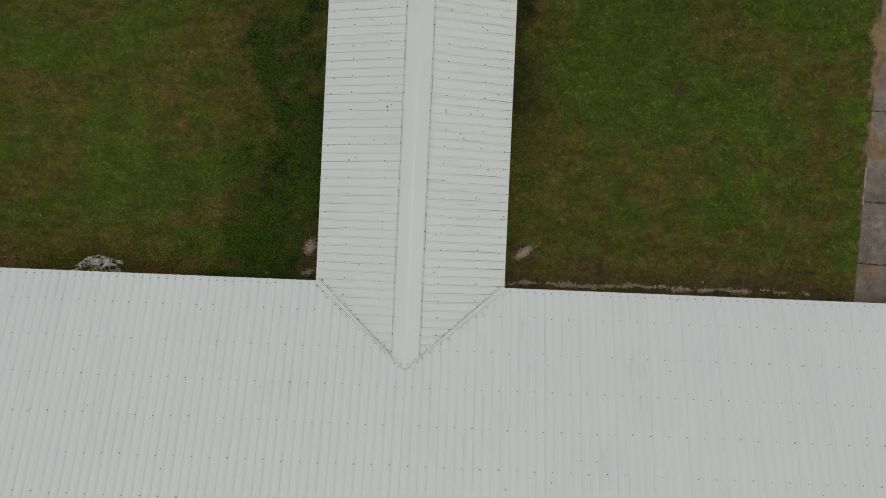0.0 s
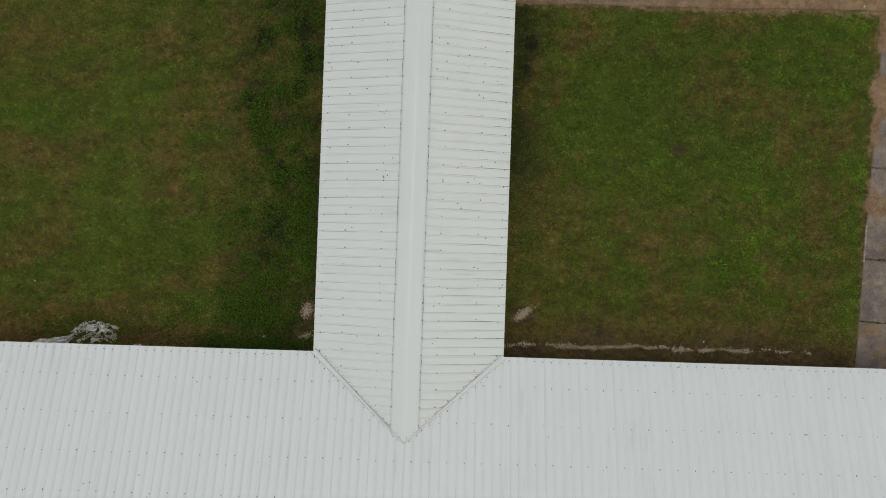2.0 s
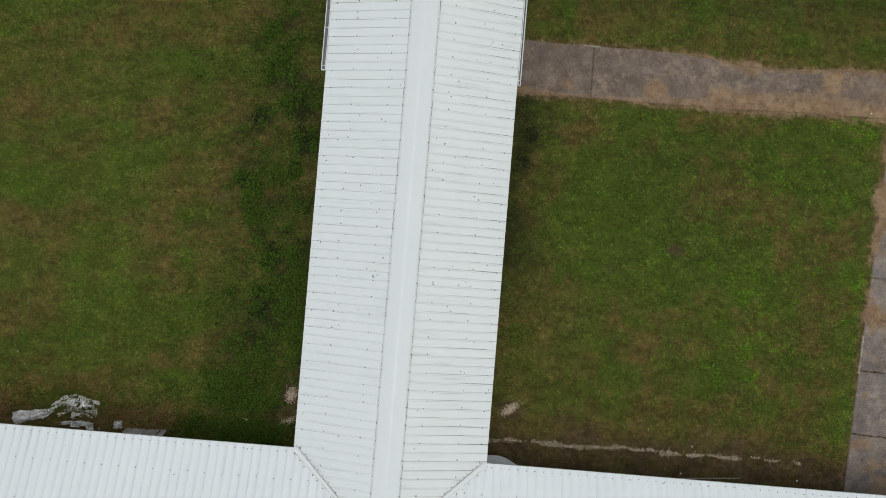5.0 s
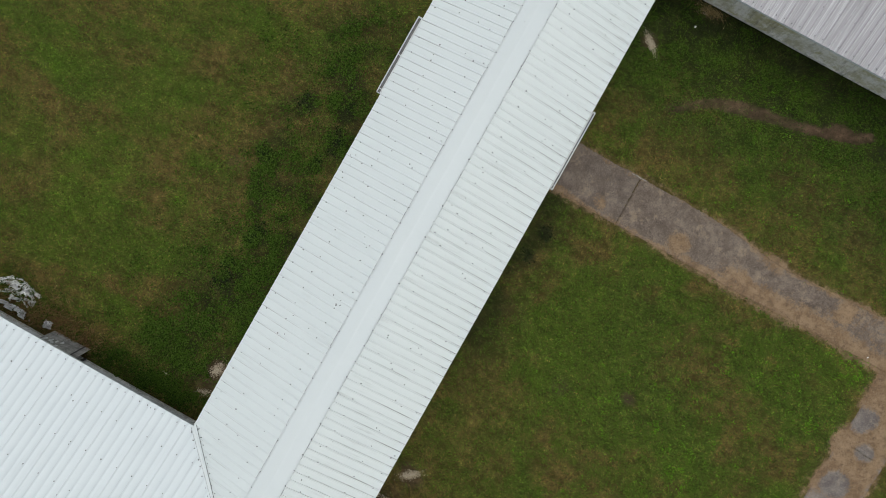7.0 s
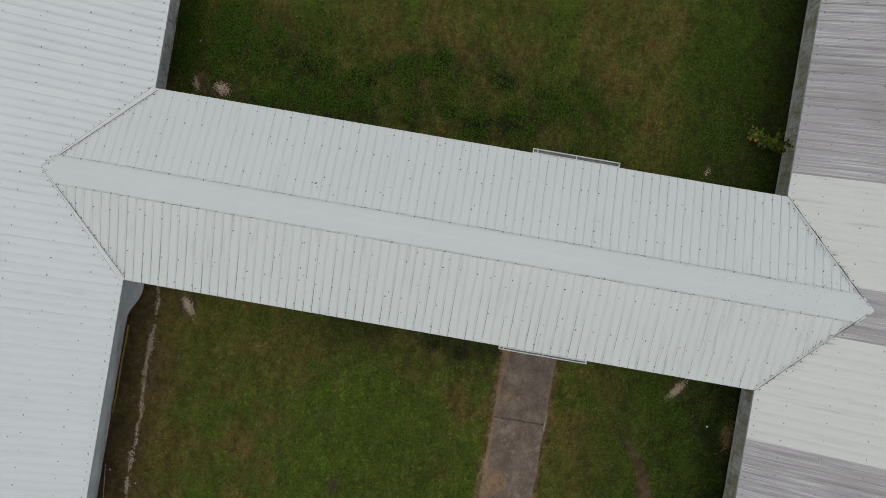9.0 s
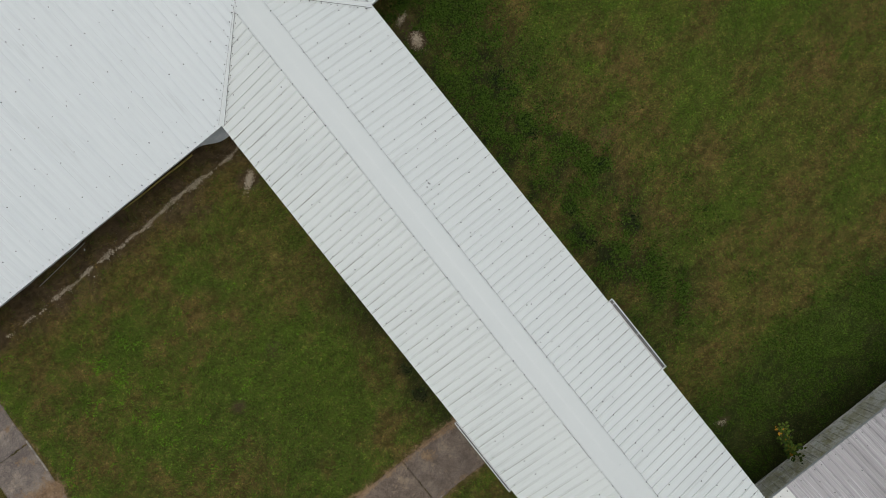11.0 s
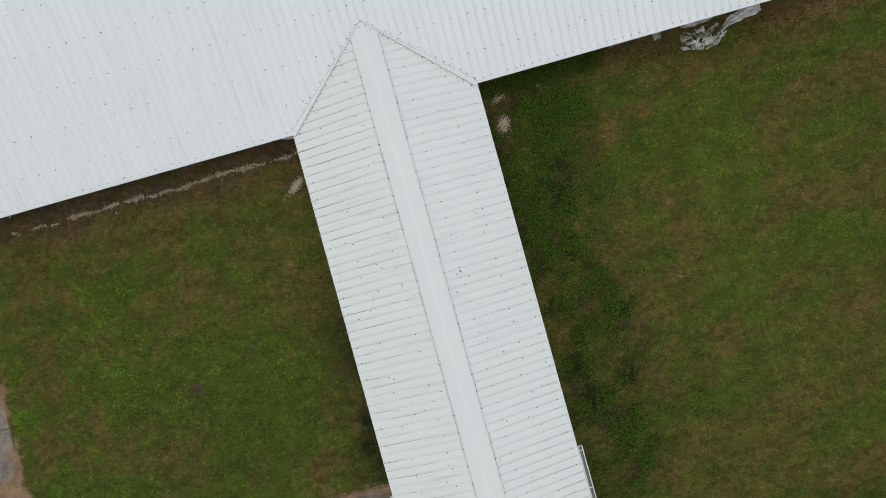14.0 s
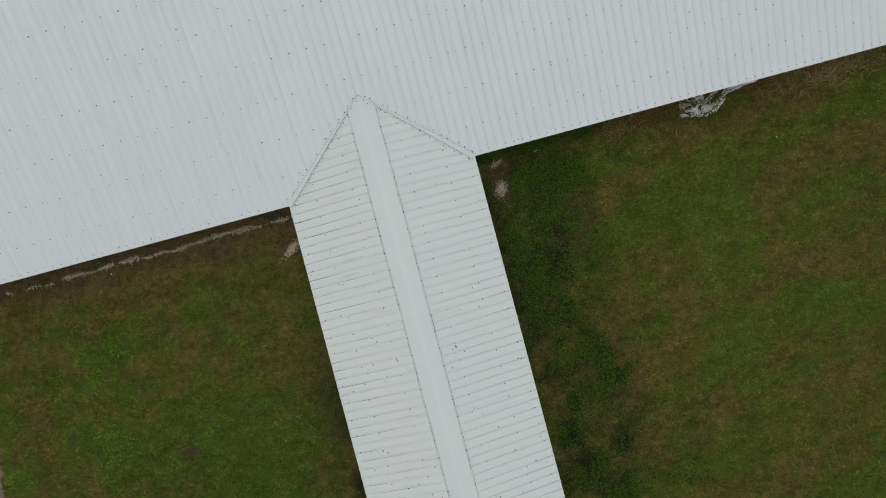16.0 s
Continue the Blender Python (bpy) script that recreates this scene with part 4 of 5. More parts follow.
for eave, apex, s in ((S_EAVE, S_APEX, -1), (N_EAVE, N_APEX, 1)):
    for sx in (-1, 1):
        a, b = valley_line(sx, eave, apex)
        along = (b - a).normalized()
        # on the link side the strip lies in the link roof, on the other in the long roof
        link_n = Vector((sx * LINK_SLOPE, 0, 1)).normalized()
        long_n = Vector((0, -s * SLOPE, 1)).normalized()
        in_link = link_n.cross(along).normalized()
        if in_link.x * sx > 0:
            in_link = -in_link
        in_link = in_link if in_link.y * s < 0 else -in_link
        in_long = long_n.cross(along).normalized()
        in_long = in_long if in_long.y * s > 0 else -in_long
        path = [a + (b - a) * (i / 24) for i in range(25)]
        w1, w2 = (0.09, 0.065) if s == -1 else (0.05, 0.006)
        taper = [1.0 - 0.86 * i / 24 if s == -1 else 1.0 - 0.5 * i / 24 for i in range(25)]
        child("valley_flashing", ribbon("valley_flashing", path, in_link, w1, 0.026, 0.012, MAT_CAP, taper), link_house)
        if s == -1:
            child("valley_flashing", ribbon("valley_flashing", path, in_long, w2, 0.026, 0.012, MAT_CAP, taper), link_house)
        p1 = [p + in_link * (w1 * f) for p, f in zip(path, taper)] if s == -1 else path
        p2 = [p + in_long * (w2 * f) for p, f in zip(path, taper)]
        # dark strips draw the flashing's edge shadow, and caught dirt in the north valleys
        thin = [random.uniform(0.35, 1.0) if s == -1 else random.choice((0.2, 0.4, 0.7, 1.3)) for _ in path]
        child("shade_strip", ribbon("shade_strip", p1 if s == -1 else p2, in_link if s == -1 else in_long, 0.007 if s == -1 else 0.020, 0.030, 0.02, MAT_GAP_SHADE, thin), link_house, label="dark strip for the shadow line beside the valley")
        if s == -1:
            child("shade_strip", ribbon("shade_strip", p2, in_long, 0.007, 0.027, 0.02, MAT_GAP_SHADE, thin[::-1]), link_house, label="dark strip for the shadow line beside the valley")
        # dirt caught against the flashing and washed up the troughs of the sheets
        streak_v, streak_f = [], []
        for i in range(46 if s == 1 else 14):
            f = random.uniform(0.03, 0.95)
            if s == 1 and i % 2:
                q, d, across, z = a + (b - a) * f + in_long * 0.02, Vector((0, 1, SLOPE)), Vector((1, 0, 0)), 0.034
            else:
                q, d, across, z = a + (b - a) * f + in_link * (w1 * (1 - 0.8 * f) + 0.01), Vector((-sx, 0, LINK_SLOPE)), Vector((0, 1, 0)), 0.026
            L, W = random.uniform(0.05, 0.42 if s == 1 else 0.16) * (1 - 0.5 * f), random.uniform(0.005, 0.016)
            n0 = len(streak_v)
            for k, h in ((0.0, 1.0), (0.3, 0.8), (0.7, 0.45), (1.0, 0.0)):
                c = q + d * (L * k) + Vector((0, 0, z))
                bend = across * (0.006 * math.sin(5 * k + i))
                streak_v += [tuple(c + bend - across * W * 0.5 * h), tuple(c + bend + across * W * 0.5 * h)]
            streak_f += [(n0 + 2 * k, n0 + 2 * k + 2, n0 + 2 * k + 3, n0 + 2 * k + 1) for k in range(3)]
        child("grime_streaks", mesh_from("grime_streaks", streak_v, streak_f, MAT_GRIME), link_house, kind="stuff", label="grey dirt washed along the sheets beside the valley")
        vs = []
        for i in range(14):
            f = (i + 0.5 + random.uniform(-0.3, 0.3)) / 14
            t = 1.0 - 0.86 * f
            for q in (a + (b - a) * f + in_link * (w1 * t + random.uniform(0.03, 0.07)), a + (b - a) * f + in_long * (w2 * t + random.uniform(0.03, 0.07))):
                vs.append((q.x, q.y, q.z + 0.024))
        child("screws", screw_set("screws", vs, (0, 0), MAT_SCREW, 0.017), link_house, kind="stuff")

# white sealant smeared over the north end of the ridge, thinning out into the sheets
bm = bmesh.new()
bmesh.ops.create_grid(bm, x_segments=22, y_segments=22, size=1.0)
for v in bm.verts:
    r2 = v.co.x ** 2 + v.co.y ** 2
    lump = 0.030 * math.exp(-2.4 * r2) + 0.006 * noise.noise(v.co * 3.1) - 0.009
    v.co = Vector((v.co.x * 0.24, v.co.y * 0.36, lump - LINK_SLOPE * 0.24 * abs(v.co.x)))
for f in bm.faces:
    f.smooth = True
child("sealant", bm_mesh("sealant", bm, MAT_CAP), link_house, Matrix.Translation((0, N_APEX - 0.20, LINK_RIDGE + 0.028)), "lumpy white sealant")

# specks of grime and lichen towards the north end of the roof
specks = []
for _ in range(120):
    side, y = random.choice((-1, 1)), N_APEX - 0.2 - abs(random.gauss(0, 2.2))
    x = abs(random.gauss(0.36, 0.22)) if random.random() < 0.7 else random.uniform(0.1, 2.5)
    if y > N_EAVE and x > 0.9 * LINK_X * (N_APEX - y) / (N_APEX - N_EAVE):
        continue
    specks.append((side * x, y, LINK_RIDGE - LINK_SLOPE * x + (0.036 if x < 0.45 else 0.006)))
child("grime_specks", screw_set("grime_specks", specks, (0, 0), MAT_SCREW_PALE, 0.010), link_house, kind="stuff", label="dark specks of grime and lichen")

# link walls under the eaves
for sx in (-1, 1):
    x0, x1 = sorted((sx * 2.2, sx * 2.34))
    child("wall", box_mesh("wall", x0, S_WALL, 0.0, x1, N_WALL, EAVE_Z + 0.02, MAT_WALL_L), link_house)


def gutter(y0, y1, sx):
    """An open box gutter hung on the link eave."""
    g = thing("gutter", "short white metal gutter hung along the eave", "gutter", "gutters over the side doors")
    g.rotation_euler = (0, 0, radians(LINK_TURN))
    xi, xo = LINK_X + 0.015, LINK_X + (0.145 if sx < 0 else 0.10)
    z0, z1 = EAVE_Z - 0.13, EAVE_Z - 0.035

    def bx(name, a, b, c, d, e, f, mat, label=""):
        lo, hi = sorted((sx * a, sx * d))
        child(name, box_mesh(name, lo, b, c, hi, e, f, mat, 0.003), g, label=label)
    bx("bottom", xi, y0, z0, xo, y1, z0 + 0.008, MAT_GUTTER_IN, "dirty gutter bed")
    bx("back", xi, y0, z0, xi + 0.02, y1, z1, MAT_WHITE_TRIM)
    bx("front_lip", xo - 0.02, y0, z0, xo, y1, z1, MAT_WHITE_TRIM)
    bx("end_cap", xi, y0, z0, xo, y0 + 0.02, z1, MAT_WHITE_TRIM)
    bx("end_cap", xi, y1 - 0.02, z0, xo, y1, z1, MAT_WHITE_TRIM)
    ym = (y0 + y1) / 2
    bx("strap", xi - 0.05, ym - 0.012, z1 - 0.004, xo, ym + 0.012, z1 + 0.004, MAT_WHITE_TRIM)
    bx("strap", xi - 0.05, y0 + 0.12, z1 - 0.004, xo, y0 + 0.145, z1 + 0.004, MAT_WHITE_TRIM)
    return g


gutter(10.56, 12.99, -1)
gutter(10.56, 13.02, 1)


# ---- side curtain, flap, leaning board and plastic beside the south house ----
def sheet_grid(name, nu, nv, f, material, thick=0.004, keep=None):
    verts = [f(i / nu, j / nv) for j in range(nv + 1) for i in range(nu + 1)]
    verts = [tuple(v) for v in verts]
    n = len(verts)
    verts += [(x, y, z - thick) for x, y, z in verts]
    faces = []
    for j in range(nv):
        for i in range(nu):
            if keep and not keep(i / nu, j / nv):
                continue
            a = j * (nu + 1) + i
            faces.append((a, a + 1, a + nu + 2, a + nu + 1))
            faces.append((n + a, n + a + nu + 1, n + a + nu + 2, n + a + 1))
    return mesh_from(name, verts, faces, material, True)


def curtain_shape(u, v):
    x = 4.2 + 11.0 * u
    fold = 0.02 * math.sin(x * 2.3 + 4 * v) + 0.012 * math.sin(x * 7.1)
    roll = 0.05 * math.sin(v * 9.5) ** 2
    tear = 0.03 * math.exp(-((x - 8.9) / 0.5) ** 2) * (1 - v) + 0.02 * math.exp(-((x - 11.2) / 0.6) ** 2) * (1 - v)
    z = 0.25 + 1.75 * v + 0.05 * math.sin(x * 1.7) * (1 - v)
    lean = 0.03 * (1 - v)
    return (x, S_WALL + 0.045 + fold * 0.6 + roll + tear + lean, z)


curtain = thing("side_curtain", "blue grey plastic side curtain hanging against the house wall", "curtain")
child("sheet", sheet_grid("sheet", 160, 18, curtain_shape, MAT_CURTAIN), curtain)

def flap_shape(u, v):
    x = 2.36 + 2.2 * u
    low = -0.45 - 0.4 * step(u, 0.28, 0.95)
    y = low * (1 - v) ** 1.3 + (S_WALL + 0.08) * (1 - (1 - v) ** 1.3) + 0.025 * math.sin(x * 6 + 3 * v)
    return (x, y, 0.06 + 2.2 * v + 0.10 * (1 - v) * u)


flap = thing("plastic_flap", "loose blue grey plastic sheet flaring out at the corner", "plastic sheet")
child("sheet", sheet_grid("sheet", 36, 24, flap_shape, MAT_CURTAIN), flap)

strip = thing("foam_strip", "thin yellowed foam strip along the wall foot", "foam strip")
child("strip", sheet_grid("strip", 60, 2, lambda u, v: (4.35 + 2.8 * u, S_WALL + 0.085 - 0.02 * u + (0.06 - 0.03 * u) * v + 0.006 * math.sin(u * 11), 0.05 + 0.04 * math.sin(math.pi * v)), MAT_ROPE, 0.03), strip)


def stick(points, radius, name="stick", label="thin bleached stick lying on the ground"):
    cu = bpy.data.curves.new(name, "CURVE")
    cu.dimensions, cu.bevel_depth, cu.bevel_resolution = "3D", radius, 2
    sp = cu.splines.new("POLY")
    sp.points.add(len(points) - 1)
    for p, q in zip(sp.points, points):
        p.co = (*q, 1)
    tmp = bpy.data.objects.new(name, cu)
    scene.collection.objects.link(tmp)
    me = bpy.data.meshes.new_from_object(tmp.evaluated_get(bpy.context.evaluated_depsgraph_get()))
    bpy.data.objects.remove(tmp)
    bpy.data.curves.remove(cu)
    me.materials.clear()
    me.materials.append(MAT_STICK)
    return tagged(new(name, me), label, "stick")


stick([(8.75, -0.76, 0.05), (9.6, -0.69, 0.035), (10.75, -0.6, 0.03)], 0.014)

# leaning sheet
board = thing("leaning_board", "weathered grey board leaning against the house wall", "board")


def board_shape(u, v):
    x = -8.5 + 1.28 * u
    y = (-0.47 - 0.03 * (1 - u)) * (1 - v) + (S_WALL + 0.05) * v
    return (x, y + 0.008 * math.sin(9 * u + 5 * v), 0.02 + 1.35 * v)


child("panel", sheet_grid("panel", 14, 12, board_shape, MAT_BOARD, 0.02), board)
child("edge_strip", box_mesh("edge_strip", -7.24, -0.72, 0.02, -7.18, -0.66, 0.9, MAT_DARK_WOOD, 0.006), board, pose(0, -0.12, 0.0, 0, 0, 0))
child("batten", sheet_grid("batten", 3, 12, lambda u, v: tuple(Vector(board_shape(0.84 + 0.035 * u, v)) + Vector((0, 0.018, 0.01))), MAT_DARK_WOOD, 0.012), board, label="dark wet batten across the board")
for i in range(10):
    u, v = random.uniform(0.05, 0.5), random.uniform(0.25, 0.9)
    c = Vector(board_shape(u, v))
    fl = [(c.x + 0.05 * math.cos(a) * random.uniform(0.5, 1.3), c.y + 0.004 + 0.0 * a, c.z + 0.10 * math.sin(a) * random.uniform(0.5, 1.3)) for a in [k * math.pi / 4 for k in range(8)]]
    fl = [(p[0], p[1] + (c.z - p[2]) * 0.17 + 0.012, p[2]) for p in fl]
    child("paint_flake", mesh_from("paint_flake", fl + [(a, b - 0.006, e) for a, b, e in fl], [tuple(range(8)), tuple(range(15, 7, -1))], MAT_PAPER), board, label="flake of old white paint")


def crumpled(name, cx, cy, lx, ly, turn, height, seed, label, mat=MAT_TARP):
    """A crumpled plastic sheet with a torn outline."""
    ca, sa = math.cos(radians(turn)), math.sin(radians(turn))

    def shape(u, v):
        px, py = (u - 0.5) * lx, (v - 0.5) * ly
        wob = 0.10 * noise.noise(Vector((u * 5, v * 5, seed)))
        px, py = px + wob, py + 0.10 * noise.noise(Vector((u * 4 + 9, v * 4, seed)))
        r1 = abs(noise.noise(Vector((u * 6 * lx, v * 7 * ly, seed + 3.1))))
        r2 = abs(noise.noise(Vector((u * 15 * lx, v * 16 * ly, seed + 7.7))))
        z = 0.05 + height * (1.15 - 2.6 * r1) * 0.6 + height * 0.5 * (0.6 - 2.0 * r2)
        z *= 0.3 + 0.7 * math.sin(math.pi * min(max(u, 0.03), 0.97)) ** 0.5
        return (cx + px * ca - py * sa, cy + px * sa + py * ca, max(z, 0.0) + 0.015)

    def keep(u, v):
        d = max(abs(u - 0.5), abs(v - 0.5)) * 2
        return noise.noise(Vector((u * 3.5 * lx, v * 3.5 * ly, seed + 20))) + 0.70 > d * 0.85
    ob = new(name, sheet_grid(name, int(34 * max(lx, 0.5)), int(34 * max(ly, 0.4)), shape, mat, 0.004, keep))
    return tagged(ob, label, "plastic sheet", "torn plastic by the house")



def draped_strip(points, width, height, seed, label):
    """A long sheet of plastic gathered into folds along its length."""
    pts = [Vector((*p, 0)) for p in points]
    n = len(pts) - 1

    def shape(u, v):
        f = min(u * n, n - 1e-4)
        i = int(f)
        p = pts[i].lerp(pts[i + 1], f - i)
        d = (pts[i + 1] - pts[i]).normalized()
        side = Vector((-d.y, d.x, 0))
        w = width * (0.55 + 0.55 * abs(noise.noise(Vector((u * 4, seed, 0)))) + 0.25 * math.sin(u * 5 + seed))
        off = (v - 0.5) * w + 0.03 * noise.noise(Vector((u * 9, v * 3, seed)))
        fold = 0.25 + 0.75 * abs(math.sin(v * 5.5 + 2.5 * noise.noise(Vector((u * 5, v, seed)))))
        z = 0.02 + height * fold * (0.4 + 0.8 * abs(noise.noise(Vector((u * 7, v * 2, seed + 4))))) * math.sin(math.pi * (0.06 + 0.88 * v))
        q = p + side * off
        return (q.x, q.y, z)
    ob = new("plastic_sheet", sheet_grid("plastic_sheet", 90, 22, shape, MAT_TARP))
    return tagged(ob, label, "plastic sheet", "torn plastic by the house")


draped_strip([(-12.1, -0.48), (-11.65, -0.34), (-11.1, -0.24), (-10.75, 0.0), (-10.35, 0.22), (-10.0, 0.27)], 0.36, 0.20, 1.3, "long twisted dirty white plastic sheet on the grass")
draped_strip([(-10.7, -0.28), (-10.3, -0.05), (-9.95, 0.02)], 0.22, 0.16, 4.4, "torn grey white plastic overgrown with weeds")
draped_strip([(-10.05, 0.27), (-9.7, 0.17), (-9.5, -0.05)], 0.26, 0.2, 7.1, "torn grey white plastic overgrown with weeds")
draped_strip([(-9.95, 0.12), (-9.75, -0.08), (-9.45, -0.15)], 0.2, 0.16, 9.4, "torn grey white plastic overgrown with weeds")
for cx, cy, lx, ly, turn, hh in ((-10.25, 0.16, 0.50, 0.24, 25, 0.20), (-9.78, 0.10, 0.42, 0.26, -20, 0.22), (-10.0, -0.2, 0.5, 0.2, 8, 0.2), (-11.6, -0.34, 0.9, 0.26, 12, 0.10)):
    crumpled("plastic_sheet", cx, cy, lx, ly, turn, hh, 30 + cx, "crumpled grey white plastic sheet with dirty folds")
draped_strip([(-10.9, 0.02), (-10.5, 0.30), (-10.15, 0.42)], 0.12, 0.14, 12.7, "narrow strip of twisted grey plastic")
draped_strip([(-10.1, 0.36), (-9.75, 0.30), (-9.4, 0.16)], 0.13, 0.16, 15.2, "narrow strip of twisted grey plastic")
draped_strip([(-10.55, -0.12), (-10.2, 0.02), (-9.6, -0.28)], 0.10, 0.12, 17.9, "narrow strip of twisted grey plastic")
crumpled("plastic_sheet", -10.1, -0.50, 1.5, 0.20, 0, 0.16, 6.0, "strip of dirty plastic along the wall foot")
crumpled("plastic_sheet", -8.79, -0.44, 0.34, 0.26, 10, 0.26, 4.0, "small crumpled white plastic bag")

# small litter and pipe
for x, y, s in ((-12.15, 1.63, 0.02), (14.05, 11.02, 0.025), (4.51, 17.49, 0.035), (9.2, 0.25, 0.02), (8.9, -0.6, 0.03), (12.5, -0.55, 0.03)):
    me = box_mesh("litter", -s, -s * 0.7, 0, s, s * 0.7, s * 0.8, MAT_PAPER, s * 0.3)
    ob = new("litter", me)
    ob.matrix_world = pose(x, y, 0.02, 0, 0, random.uniform(0, 180))
    tagged(ob, "small scrap of white litter on the ground", "litter", "scraps of litter")


# ---- loose stones ----
def stones(places, label):
    base = [(1, 0, 0), (0, 1, 0), (-1, 0, 0), (0, -1, 0), (0, 0, 1), (0.6, 0.6, -0.4), (-0.6, -0.6, -0.4)]
    tri = [(0, 1, 4), (1, 2, 4), (2, 3, 4), (3, 0, 4), (0, 5, 1), (2, 6, 3), (1, 5, 2), (3, 6, 0)]
    verts, faces = [], []
    spots = np.array(places)
    for (x, y, r), z in zip(places, ground_height(spots[:, 0], spots[:, 1]).tolist()):
        b, a = len(verts), random.uniform(0, 6.28)
        for px, py, pz in base:
            j = random.uniform(0.7, 1.25)
            qx, qy = px * r * j, py * r * j * 0.8
            verts.append((x + qx * math.cos(a) - qy * math.sin(a), y + qx * math.sin(a) + qy * math.cos(a), z + 0.006 + pz * r * 0.7))
        faces += [tuple(b + i for i in f) for f in tri]
    return tagged(new("gravel", mesh_from("gravel", verts, faces, MAT_GRAVEL)), label, "gravel", kind="stuff")


drip = []
dx = np.random.RandomState(51).uniform(2.8, 12.6, 9500)
dens = 0.25 * fbm(dx, 0 * dx, 0.9, 3, 3) + 0.75 * fbm(dx, 0 * dx + 3.0, 4.5, 5, 3) + 0.10 * np.exp(-((dx - 5.4) / 1.9) ** 2) - 0.004 * np.maximum(0.0, dx - 8.0)
drift_y = 0.01 + 0.03 * np.sin(dx * 1.9) + 0.14 * (fbm(dx, 0 * dx + 9.0, 2.5, 1, 3) - 0.5)
for x, k, y in zip(dx.tolist(), dens.tolist(), drift_y.tolist()):
    if random.random() < (k - 0.345) * 1.8:
        drip.append((x, y + random.gauss(0, 0.026 + 0.16 * max(0.0, k - 0.5)), random.uniform(0.007, 0.012 + 0.013 * random.random())))
for _ in range(420):
    drip.append((random.uniform(3, 12.5), random.gauss(0, 0.22), random.uniform(0.004, 0.011)))
stones(drip, "line of pale gravel washed out under the eave")
for cx, cy, lx, ly, ang, n, label in ((3.47, 0.98, 0.30, 0.12, 35, 420, "patch of pale gravel"), (-3.40, 0.92, 0.17, 0.26, -25, 420, "patch of pale gravel"), (-3.42, 0.1, 0.22, 0.10, 20, 130, "patch of pale gravel"),
                                      (3.55, 16.38, 0.34, 0.11, -40, 520, "patch of pale gravel"), (-4.78, 0.04, 0.08, 0.08, 0, 40, "patch of pale gravel"), (4.55, 18.05, 0.25, 0.1, 0, 35, "patch of pale gravel"), (-3.26, 16.22, 0.16, 0.08, -30, 60, "scatter of pale gravel")):
    ca, sa = math.cos(radians(ang)), math.sin(radians(ang))
    bag = []
    for _ in range(int(2.2 * n)):
        px, py = random.gauss(0, lx * 0.55), random.gauss(0, ly * 0.55)
        bag.append((cx + px * ca - py * sa, cy + px * sa + py * ca, random.uniform(0.005, 0.015)))
    stones(bag, label)


# ---- grass, weeds, straw ----
def walk_distance(x, y):
    """Metres from the edge of the nearest walk, negative on it."""
    yy, xx = y + 0.0105 * x, x - 0.063 * y
    lo, hi = walk_sides(x)
    north = np.where(x > 2, np.maximum(lo - 0.03 - yy, yy - hi - 0.04), 9.0)
    east = np.where(y < 12.66, np.maximum(13.98 - xx, xx - 15.6), 9.0)
    return np.minimum(north, east)


def on_lawn(x, y, margin=0.0):
    """True on open ground beside the buildings and walks."""
    ok = (np.abs(x) > 2.36) & (y > S_WALL + 0.12) & (y < N_WALL - 0.1)
    grain = np.random.RandomState(77).rand(*np.shape(x))
    ragged = 0.9 * (fbm(x, y, 1.3, 5) - 0.5) + 0.5 * (fbm(x, y, 5.0, 2) - 0.5) + 2.2 * (grain - 0.42) ** 3
    ok &= walk_distance(x, y) + 0.6 * ragged > margin
    return ok


def blades(name, n, area, length, width, material, seed, accept, label, lean=(0.5, 1.0)):
    """n thin curved-over blades, each a single tapered face."""
    rs = np.random.RandomState(seed)
    x, y = rs.uniform(area[0], area[2], n), rs.uniform(area[1], area[3], n)
    ok = accept(x, y, rs)
    x, y = x[ok], y[ok]
    n = len(x)
    z = ground_height(x, y) - 0.004
    a = rs.uniform(0, 2 * np.pi, n)
    L = rs.uniform(*length, n)
    W = rs.uniform(*width, n)
    t = rs.uniform(*lean, n)
    dx, dy = np.cos(a), np.sin(a)
    base = np.stack([x, y, z], -1)
    across = np.stack([-dy, dx, np.zeros(n)], -1) * (W / 2)[:, None]
    tip = base + np.stack([dx * L * t, dy * L * t, L * (1.05 - 0.75 * t)], -1)
    verts = np.stack([base - across, base + across, tip], 1).reshape(-1, 3)
    faces = np.arange(3 * n).reshape(n, 3)
    me = big_mesh(name, verts, faces, material)
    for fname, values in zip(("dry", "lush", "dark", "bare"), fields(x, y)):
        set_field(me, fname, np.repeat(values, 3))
    return tagged(new(name, me), label, "grass", kind="stuff")


def lawn_accept(x, y, rs):
    dry, lush, dark, bare = fields(x, y)
    return on_lawn(x, y) & (rs.rand(len(x)) > 1.1 * bare + 0.25 * dry) & (rs.rand(len(x)) < 0.08 + step(walk_distance(x, y) + 0.5 * (fbm(x, y, 2.2, 6) - 0.5), -0.08, 0.34)) & (rs.rand(len(x)) > 0.7 * sand_field(x, y))


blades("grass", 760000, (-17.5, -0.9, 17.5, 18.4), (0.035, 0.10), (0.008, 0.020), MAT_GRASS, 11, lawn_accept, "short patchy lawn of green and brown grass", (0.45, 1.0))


def tall_accept(x, y, rs):
    dry, lush, dark, bare = fields(x, y)
    edge = np.maximum(1 - step(y, -0.6, 0.4), step(y, 16.6, 17.8))
    edge = np.maximum(edge, 0.8 * dark)
    return on_lawn(x, y, 0.05) & (rs.rand(len(x)) < 0.75 * edge * step(fbm(x, y, 1.6, 7), 0.3, 0.6) - 0.3 * bare)


